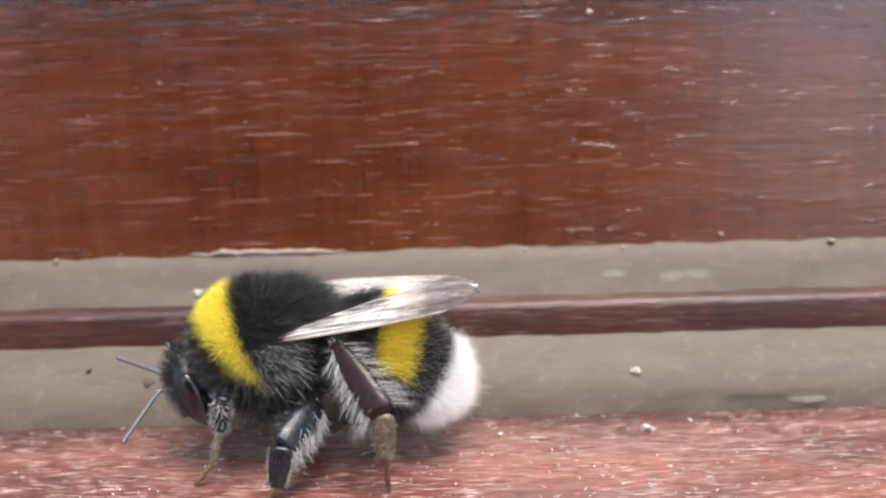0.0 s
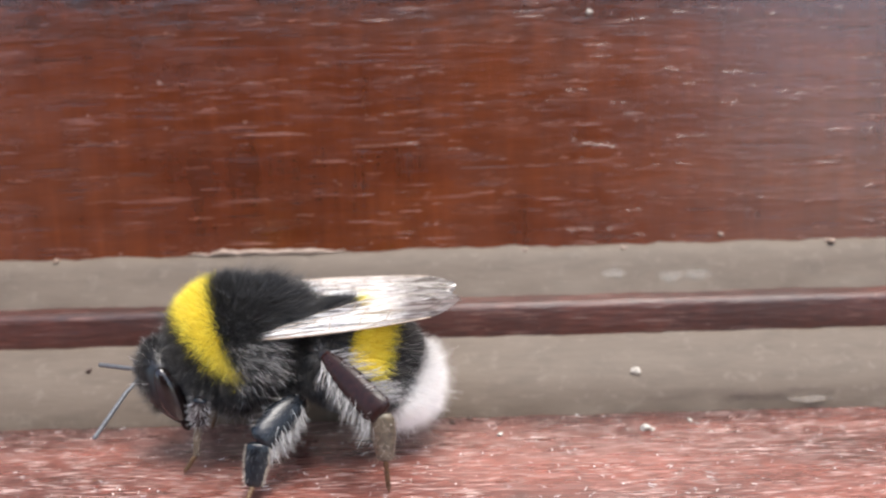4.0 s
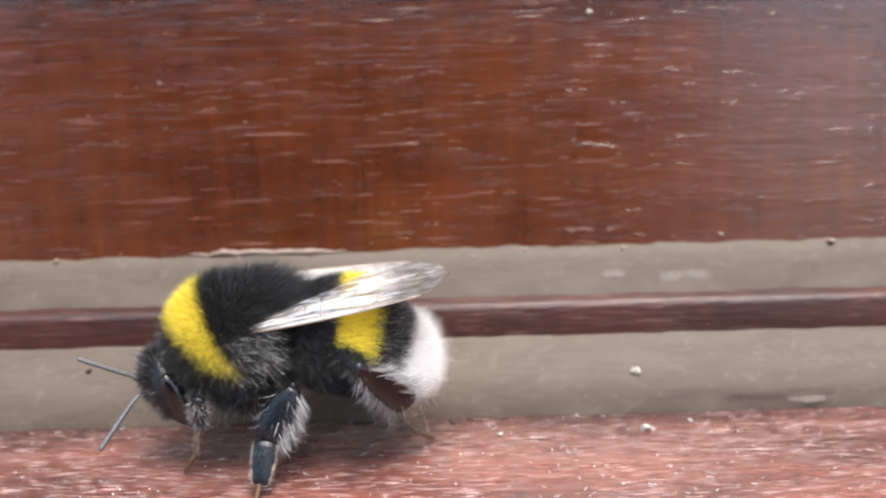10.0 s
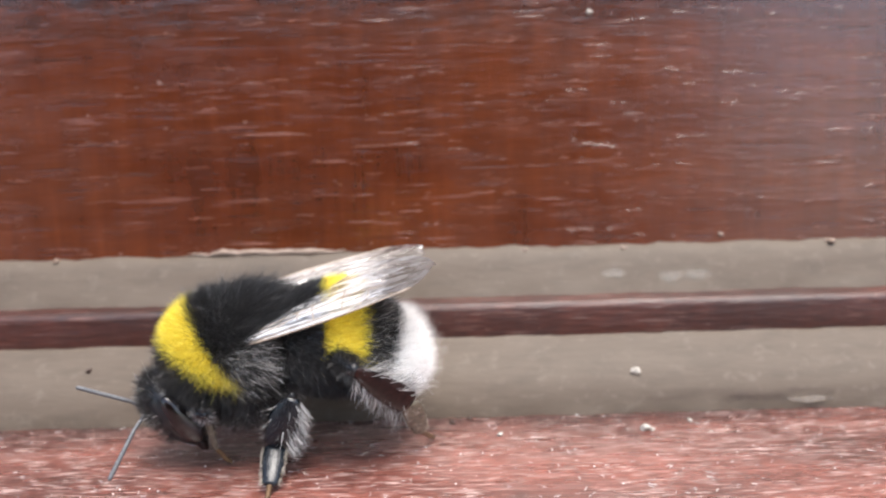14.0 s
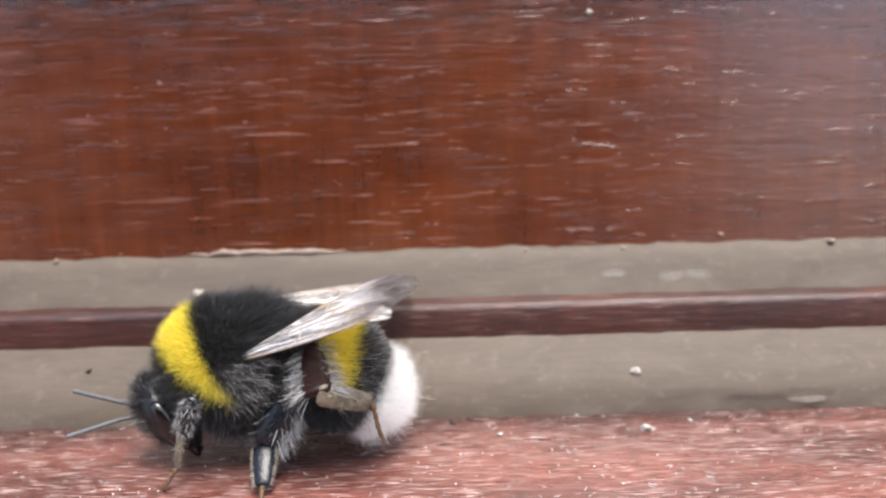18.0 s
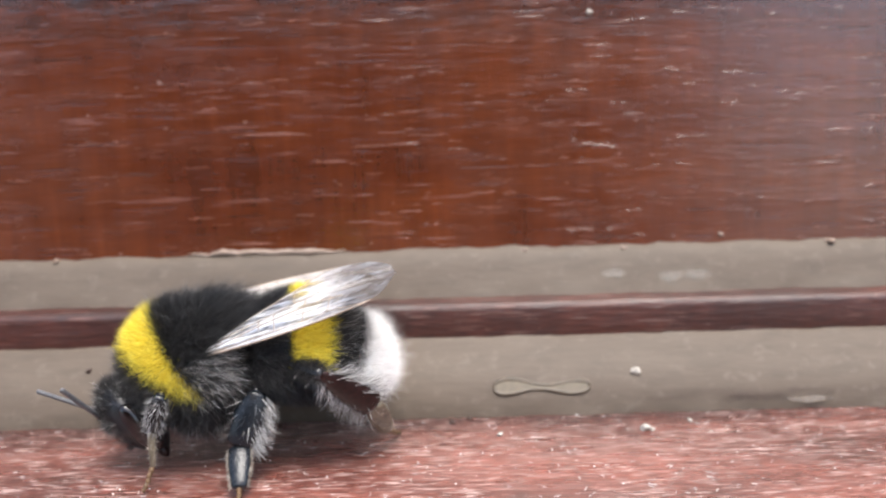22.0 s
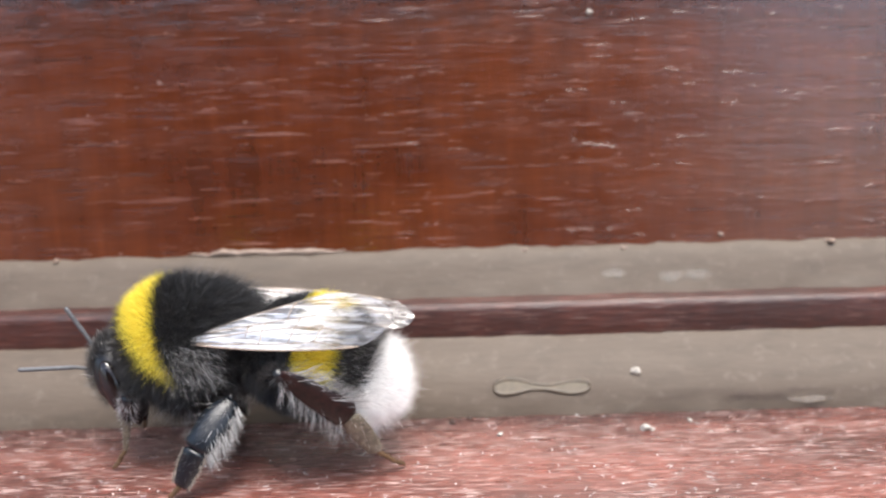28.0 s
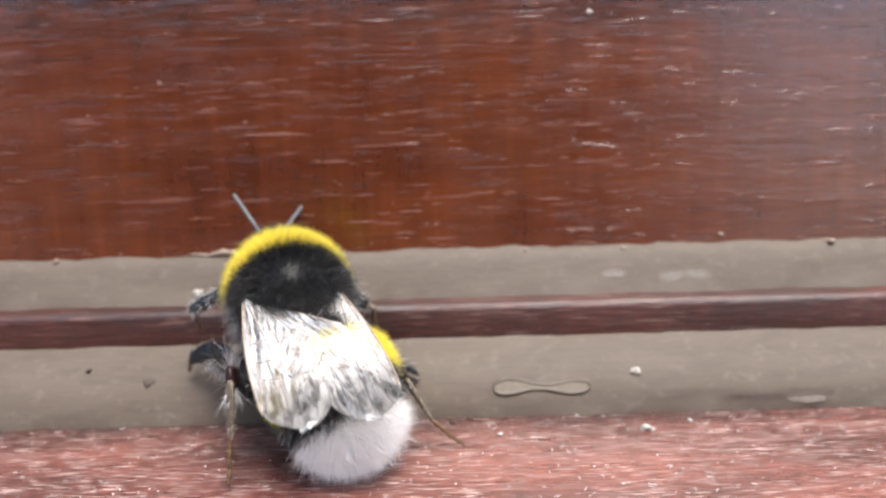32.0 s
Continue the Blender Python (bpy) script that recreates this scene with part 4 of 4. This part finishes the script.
# time, then where the antenna on its left and the one on its right point (forward, left, up)
FEELERS = {"L": glide([
    (0, 0.51, 0.6, -0.62), (0.3, 0.64, 0.59, -0.49), (0.6, -0.02, 0.62, -0.78), (1, 0.55, 0.6, -0.59), (1.5, 0.58, 0.5, -0.64), (1.8, 0.4, 0.5, -0.77), (2.2, 0.54, 0.57, -0.62), (3, 0.53, 0.5, -0.68),
    (5.5, 0.64, 0.58, -0.5), (5.8, 0.76, 0.61, -0.2), (6.1, 0.54, 0.54, -0.65), (6.6, 0.64, 0.52, -0.56), (7, 0.63, 0.61, -0.48), (7.3, 0.41, 0.61, -0.68), (7.8, -0.19, 0.39, -0.9), (8, -0.18, 0.4, -0.9),
    (8.2, -0.12, 0.63, -0.77), (9, 0.42, 0.59, -0.69), (11, 0.56, 0.58, -0.6), (11.6, 0.57, 0.59, -0.57), (12, 0.19, 0.6, -0.78), (12.3, 0.75, 0.52, -0.42), (13, 0.52, 0.55, -0.65), (14.5, 0.4, 0.56, -0.73),
    (16.6, -0.54, 0.7, -0.46), (17, 0.66, 0.52, -0.54), (17.4, 0.83, 0.48, -0.29), (18, 0.84, 0.54, -0.01), (18.4, 0.74, 0.53, -0.41), (19, 0.82, 0.54, -0.19), (19.6, 0.79, 0.51, -0.34), (20, 0.83, 0.52, -0.19),
    (21, 0.81, 0.52, -0.25), (22, 0.36, 0.57, 0.74), (22.3, -0.65, 0.76, -0), (22.6, -0.49, 0.43, -0.76), (22.8, -0.57, 0.77, 0.3), (23, 0.15, 0.6, -0.78), (23.3, 0.91, 0.39, 0.11), (23.6, 0.77, 0.42, -0.48),
    (24, 0.7, 0.44, -0.56), (24.2, 0.89, 0.4, 0.23), (24.5, -0.63, 0.77, -0.07), (24.9, 0.54, 0.54, -0.64), (25, 0.83, 0.51, 0.23), (25.3, 0.42, 0.57, 0.71), (27.5, 0.71, 0.62, -0.34), (28, 0.84, 0.51, 0.17),
    (28.5, 0.74, 0.6, -0.3), (29, 0.78, 0.58, -0.22), (29.3, 0.76, 0.64, 0.09), (29.5, 0.26, 0.52, -0.81), (29.7, -0.79, 0.61, -0.04), (30, 0.8, 0.56, -0.2), (30.5, 0.8, 0.3, -0.6), (31, 0.4, 0.1, -0.7),
    (31.5, 0.9, 0.4, 0.5), (31.9, 0.8, 0.6, 0.9), (32, 0.8, 0.5, 1)]), "R": glide([
    (0, 0.88, -0.41, 0.22), (0.3, 0.91, -0.34, 0.24), (0.6, 0.77, -0.62, 0.14), (1, 0.82, -0.57, 0.1), (1.5, 0.85, -0.26, 0.46), (1.8, 0.82, -0.38, 0.43), (2.2, 0.85, -0.51, 0.12), (3, 0.77, -0.64, 0),
    (5.5, 0.86, -0.5, -0.08), (6.6, 0.77, -0.43, 0.48), (7, 0.76, -0.63, 0.14), (7.3, 0.96, -0.17, 0.22), (7.8, 0.89, 0.23, 0.39), (8, 0.78, -0.49, -0.39), (8.2, 0.99, -0.14, 0), (9, 0.88, 0.2, 0.43),
    (11, 0.85, 0.15, 0.5), (11.6, 0.86, 0.19, 0.47), (12, 0.94, 0.15, 0.3), (12.3, 0.94, 0.17, 0.29), (13, 0.88, 0.13, 0.46), (14.5, 0.91, 0.11, 0.41), (16.6, 0.95, 0.24, 0.18), (17, 0.9, 0.12, 0.41),
    (17.4, 0.81, 0.03, 0.59), (18, 0.88, 0.18, 0.43), (19, 0.84, 0.15, 0.52), (19.6, 0.79, 0.14, 0.6), (20, 0.78, 0.07, 0.63), (21, 0.9, 0.02, 0.44), (22, 0.86, 0.1, 0.51), (22.3, 0.91, 0.15, 0.38),
    (22.6, 0.92, 0.13, -0.37), (22.8, 0.91, 0.11, 0.4), (23, 0.88, 0.07, 0.47), (23.6, 0.82, -0, 0.57), (24, 0.81, -0.01, 0.59), (24.5, 0.96, 0.21, 0.19), (25, 0.64, -0.01, 0.77), (25.3, 0.37, -0.14, 0.92),
    (27.8, 0.5, 0.05, 0.86), (28, 0.47, 0.03, 0.88), (28.5, 0.77, 0.31, 0.56), (29, 0.66, 0.19, 0.72), (29.5, 0.78, 0.25, 0.58), (30, 0.55, 0.04, 0.83), (30.5, 0.8, -0.5, 0.3), (31, 0.6, -0.6, -0.3),
    (31.5, 0.9, -0.4, 0.5), (31.9, 0.7, -0.7, 0.6), (32, 0.8, -0.7, 0.5)])}
# time, then rise, spread and twist of the wings on its left and on its right
WINGS = glide([
    (0, 11, 15.2, 15, -1.5, 1.1, -5), (3, 8.5, 10, 15, 0, -0.7, -5), (5.4, 11.3, 10, 15, 3.7, -2.2, -5), (7, 7.8, 7, 20, -2.3, 1, -5), (9, 5.2, 7, 20, -7.7, 16.3, -5), (11.6, 6.4, 7, 20, -7.6, 17.5, -5),
    (12, 8.1, 7, 20, 7.1, 16.9, -28), (12.1, 11, 15.1, 20, 2.2, 22.2, -26.2), (12.4, 7.4, 7, 20, -1.5, 22.5, -14), (13, 7.5, 7, 20, -1.8, 21.9, -6), (14.5, 5.6, 7, 20, -4.2, 19.7, -5.4), (17, 8.6, 11.8, 20, -7.3, 33.2, -5),
    (17.6, 13.4, 11.4, 20, -4.1, 30.8, -5), (18, 19.2, 31.4, 26, -6.6, 36.1, -6), (18.4, 16.3, 30.4, 26, -3.9, 21.9, -6), (19, 9.6, 24.2, 26, -9, 22.2, -6), (19.6, 14.5, 12, 27, 0.8, 23.7, -6), (20, 6.3, 12, 27, -3.7, 10.3, -6),
    (22, 9, 12, 27, -4.3, 16, -6), (23, 6.4, 9.6, 36, -12.8, 22, -2), (23.6, 13.4, 30.1, 40, -14.6, 17, -2), (24, 14.4, 36.8, 40, -10.7, 22, -2), (24.7, 23.5, 35.5, 42, -8, 36.6, -2.6), (25, 10.1, 5.1, 34, -8.7, 17.5, -3),
    (25.5, 15.5, 8, 28, 0.1, 5.7, -4.2), (27.5, 8.8, 10, 36, -0.5, 4.7, -11.4), (28, 7.7, 10, 36, -1.8, 4.1, -12), (29, 7.5, 10, 36, -2.5, 4.1, -12), (30, 9, 10, 36, -1, 5.5, -12), (30.5, 8.7, 6, 46, 0.8, 5.5, -42),
    (31, 8, 6, 46, -3.4, 9.6, -42), (31.3, 5.3, 2, 34, -1, 0.6, -42), (31.5, 0, 2, 34, -1.2, -2.4, -30), (31.8, 8.4, 4.7, 22, 8.7, 2.1, -18), (32, 21.1, 3.6, 10, 23.4, 3.5, -6)])
# feet: time, where the tip stands, and which way the foot rises from it
FEET = {
    "fL": glide([(0, -15.6, 49.1, 0, .35, .1, .9), (1.2, -15.6, 49.1, 0, .3, .1, .9), (1.6, -16.7, 50.7, 0, .25, -.1, .95), (11.5, -16.7, 50.7, 0, .25, -.1, .95), (12, -14.4, 51.4, 0, -.2, -.1, .95), (17, -15, 51.8, 0, -.2, -.2, .95), (17.5, -15, 51.8, 0, -.2, -.2, .95),
                 (18, -17.4, 48.6, 0, .25, .1, .95), (19, -18.5, 48.6, 0, .08, .1, 1), (24, -18.5, 48.8, 0, .05, .1, 1), (25, -18, 49, 0, -.25, .1, 1), (27, -21.4, 51.5, 0, .2, 0, 1), (30, -21.4, 51.5, 0, .2, 0, 1), (30.5, -20.4, 51.2, 0, -.05, 0, 1),
                 (31, -21.5, 55, 0.3, .2, -.2, 1), (31.3, -22.3, 57.6, 0.2, .3, -.3, .9), (31.7, -22.0, 57.6, 0.2, .5, -.3, .8), (31.9, -18.2, 61, 7.5, .1, -.8, .3), (32, -18.2, 61, 7.8, .1, -.8, .3)]),
    "mL": glide([(0, -10.5, 46.7, 0, .18, .02, .94), (1, -10.8, 46.7, 0, .18, .02, .94), (2, -11.7, 46.7, 0, .17, .1, .94), (6, -12, 46.7, 0, .12, .3, .85), (8, -11.5, 46.8, 0, .1, .4, .8), (11.5, -11.6, 46.9, 0, .08, .5, .7), (12, -10.4, 46.9, 0, .05, .7, .55), (13, -11, 46.95, 0, .02, .72, .52),
                 (17, -10.8, 46.9, 0, 0, .72, .52), (18, -11.3, 46.8, 0, -.05, .7, .6), (19, -12.6, 46.6, 0, -.1, .7, .65), (24, -12.6, 46.6, 0, -.1, .7, .65), (25, -16.5, 47.2, 0, .45, .1, .9), (28, -16.7, 47.4, 0, .48, -.05, .98), (30, -16.7, 47.4, 0, .48, -.05, .98), (30.5, -17, 47.4, 0, .5, 0, .9),
                 (31, -20.9, 48.8, 0, 0.6, 0.15, 0.7), (31.3, -20.9, 48.9, 0, 0.55, 0.15, 0.7), (31.6, -21.3, 50.7, 0, 0.6, 0.1, 0.6), (31.9, -22, 57, 0.3, 0.75, 0, 0.5), (32, -19.5, 60, 4.5, 0.6, -0.4, 0.3)]),
    "hL": glide([(0, -3.7, 48.3, .1, 0, -.39, .72), (5.2, -3.7, 48.3, .1, 0, -.39, .72), (5.5, -1, 49.2, 2.2, -.6, -.4, .5), (5.7, -2, 49, 7.3, -.8, -.4, .1), (5.9, 0.3, 49.6, 5, -.8, -.4, .25), (6.1, -0.6, 53.5, 1, -.4, -.7, .7), (6.4, -0.8, 55.5, .2, -.27, -.83, .7), (11.5, -0.8, 55.5, .2, -.27, -.83, .7), (12, -0.2, 55.5, .2, -.27, -.83, .7), (12.4, -0.75, 55.6, .2, -.27, -.83, .71),
                 (17, -0.75, 55.6, .2, -.27, -.83, .71), (17.4, -0.9, 55.6, .2, -.27, -.83, .71), (17.6, -1.2, 49.5, 4.2, -.7, -.4, .3), (17.8, -2.3, 49, 8.7, -.85, -.4, .1), (18, -1.9, 50, 4.4, -.7, -.4, .3), (18.2, -2.6, 49, 7.5, -.85, -.4, .1), (18.4, -1.7, 53, 1.2, -.4, -.7, .7), (18.6, -2.1, 50, 3.8, -.7, -.4, .3), (18.8, -3, 49, 6.7, -.85, -.4, .1), (19, -3.4, 50, 4.1, -.7, -.4, .3), (19.2, -1.8, 49.3, 5.7, -.8, -.4, .2), (19.4, -3.5, 51, 4, -.6, -.5, .4), (19.6, -3.15, 56.6, .2, -.28, -.98, .73), (24, -3.15, 56.5, .2, -.28, -.98, .73), (25, -2.5, 52.5, .2, -.5, -.7, .8), (27.5, -2.35, 51.4, .2, -.63, -.64, .84), (30, -2.35, 51.4, .2, -.63, -.64, .84),
                 (31, -3.6, 51.4, .1, -.5, -.85, .6), (31.5, -4.6, 50.6, .1, -.45, -.7, .5), (31.7, -13.2, 48.2, 0.1, .1, .2, 1), (32, -13.6, 48, 0.1, .05, .2, 1)]),
    "fR": glide([(0, -16, 57.6, .1, .2, -.3, .9), (8, -18, 57.6, .1, .2, -.3, .9), (17, -18, 57.6, .1, .2, -.3, .9), (19, -20, 57.6, .1, .2, -.3, .9), (25, -21, 57.6, .1, .2, -.3, .9), (28, -22, 57.8, .1, .2, -.3, .9), (31, -17, 58.5, .3, 0, -.5, .8), (31.9, -5, 61, 7.8, -.1, -.8, .3), (32, -5, 61, 7.8, -.1, -.8, .3)]),
    "mR": glide([(0, -10, 58.6, .1, 0, -.5, .9), (8, -11.5, 58.6, .1, 0, -.5, .9), (17, -11.5, 58.6, .1, 0, -.5, .9), (20, -14, 58.6, .1, 0, -.5, .9), (28, -15, 58.6, .1, 0, -.5, .9), (31, -9, 58.6, .1, 0, -.5, .9), (31.9, -1.5, 60.3, 2.5, -.6, -.4, .5), (32, -1.5, 60.3, 2.5, -.6, -.4, .5)]),
    "hR": glide([(0, -3, 57.5, .1, -.4, -.3, .8), (8, -2, 58, .1, -.4, -.3, .8), (17, -2, 58, .1, -.4, -.3, .8), (20, -5, 58, .1, -.4, -.3, .8), (28, -6, 57.6, .1, -.4, -.3, .8), (31, -2, 57, .1, -.4, -.3, .8), (31.8, 1.2, 54, 0, -.6, -.1, .75), (32, 1.6, 53.6, 0, -.6, -.1, .75)]),
}


def mm_pose(x, y, z, rx=0, ry=0, rz=0):
    return pose(x * MM, y * MM, z * MM, rx, ry, rz)


def body_pose(t):
    x, y, z, head_to, down, roll = BODY(t)
    return Matrix.Translation(Vector((x, y, z)) * MM) @ Euler((0, 0, radians(head_to))).to_matrix().to_4x4() @ Euler((0, radians(down), 0)).to_matrix().to_4x4() @ Euler((radians(roll), 0, 0)).to_matrix().to_4x4()


def frame_of(at, along, about):
    """A pose at a point (millimetres), its x along one direction and its z near another."""
    x = Vector(along).normalized()
    y = Vector(about).cross(x).normalized()
    z = x.cross(y)
    m = Matrix((x, y, z)).transposed().to_4x4()
    m.translation = Vector(at) * MM
    return m


def leg_poses(key, t):
    hip, l1, l2, l3, toe, _, sgn = LEGS[key]
    inv = body_pose(t).inverted()
    row = FEET[key](t)
    foot = (inv @ (Vector(row[:3]) * MM)) / MM
    rise = (inv.to_3x3() @ Vector(row[3:])).normalized()
    hip = Vector(hip)
    ankle = foot + rise * (l3 + toe)
    reach = ankle - hip
    far = min(max(reach.length, abs(l1 - l2) + 0.2), (l1 + l2) * 0.985)
    ankle = hip + reach.normalized() * far
    a = (l1 * l1 - l2 * l2 + far * far) / (2 * far)
    up = math.sqrt(max(0.0, l1 * l1 - a * a))
    pole = Vector({"f": (-0.1, 1.0 * sgn, 0.35), "m": (-0.4, 1.15 * sgn, -0.39), "h": (0.53, 0.83 * sgn, 0.95)}[key[0]])
    axis = reach.normalized()
    pole = (pole - axis * pole.dot(axis)).normalized()
    knee = hip + axis * a + pole * up
    out = Vector((0, sgn, 0.15))
    # the foot hangs a little steeper than the line to its tip; the toes lie out flat towards the sill
    m = body_pose(t)
    down = inv.to_3x3() @ Vector((0, 0, -1))
    lie = ((foot - ankle).normalized() + down * (0.4 if row[2] < 1 and key[0] != "m" else 0)).normalized()
    joint = ankle + lie * l3
    drop = min(0.97, max(-0.1, ((m @ (joint * MM)).z / MM - 0.2) / (1.95 * TOE[key[0]])))
    flat = m.to_3x3() @ (foot - joint)
    flat = Vector((flat.x, flat.y, 0)).normalized() * math.sqrt(1 - drop * drop) - Vector((0, 0, drop))
    foot_frame = frame_of(ankle, lie, out)
    turn = foot_frame.to_3x3().inverted()
    toes = frame_of((l3, 0, 0), turn @ (inv.to_3x3() @ flat), turn @ -down)
    return (frame_of(hip, knee - hip, out), frame_of(knee, ankle - knee, out), foot_frame, toes)


def wing_pose(key, t):
    row = WINGS(t)
    left = key[0] == "L"
    rise, spread, twist = row[:3] if left else row[3:]
    sgn = 1 if left else -1
    if 17.8 < t < 19.9 or 5.5 < t < 6.3:
        rise += 3.5 * math.sin(t * 47)
    if key[1] == "h":
        rise, spread = rise - 4 + 4 * min(1.0, max(0.0, t - 31.0)), 0.4 * spread - 3 - 7 * min(1.0, max(0.0, t - 30.0)) - 16 * min(1.0, max(0.0, (t - 31.3) / 0.7))
    rise, spread, twist = radians(rise), radians(spread), radians(twist)
    span = Vector((-math.cos(rise) * math.cos(spread), sgn * math.cos(rise) * math.sin(spread), math.sin(rise)))
    chord = Vector((-math.sin(spread) * math.cos(twist), -sgn * math.cos(twist), math.sin(twist)))
    normal = span.cross(chord) * sgn
    turn = min(1.0, max(0.0, (t - 31.2) / 0.6))
    base = (-1.6, 3.5, 0.9 + 1.1 * turn) if key == "Lf" else (-2.1, 3.2, 0.95 + 1.1 * turn) if key == "Lh" else (-1.8, -3.4 + 0.5 * turn, 2.75 - 0.5 * turn) if key == "Rf" else (-2.3, -3.1 + 0.5 * turn, 2.65 - 0.5 * turn)
    return frame_of(base, span, normal)


def motions():
    times = [k / 10 for k in range(321)]
    walk(bee, [(t, body_pose(t)) for t in times])
    walk(abdomen, [(t, mm_pose(-3.1 - ABDOMEN(t)[2], 0, -0.35, 0, -15 + ABDOMEN(t)[0], ABDOMEN(t)[1])) for t in times])
    out = []
    for t in times:
        if t <= 21.6:
            m = body_pose(t) @ mm_pose(-3.1, 0, -0.35, 0, -15 + ABDOMEN(t)[0], 0) @ mm_pose(-5.6, 0, 0)
        elif t <= 21.7:
            m = mm_pose(2.0, 57.5, 3.2, -30, 0, 0)
        else:
            m = mm_pose(7.0, 59.36, 1.98, -34, 0, 0)
        out.append((t, m))
    walk(dropping, out)
    walk(head, [(t, mm_pose(3.1, 0, -1.9, HEADS(t)[2], HEADS(t)[0], HEADS(t)[1])) for t in times])
    for k, key in enumerate("LR"):
        sgn = 1 - 2 * k
        base = HTILT @ Vector((1.5, 0.5 * sgn, 1.15)) + HEAD_MID
        rows = []
        for t in times:
            turn = (body_pose(t).to_3x3() @ mm_pose(0, 0, 0, HEADS(t)[2], HEADS(t)[0], HEADS(t)[1]).to_3x3()).inverted()
            level = Euler((0, 0, radians(BODY(t)[3]))).to_matrix()
            rows.append((t, frame_of(base, turn @ level @ Vector(FEELERS[key](t)), (0.3, 0, 1))))
        walk(antennae[key], rows)
    for key, w in wings.items():
        walk(w, [(t, wing_pose(key, t)) for t in times])
    for key, leg in LEGS.items():
        all_poses = [leg_poses(key, t) for t in times]
        for k, ob in enumerate(leg[5]):
            walk(ob, [(t, q[k]) for t, q in zip(times, all_poses)])


motions()
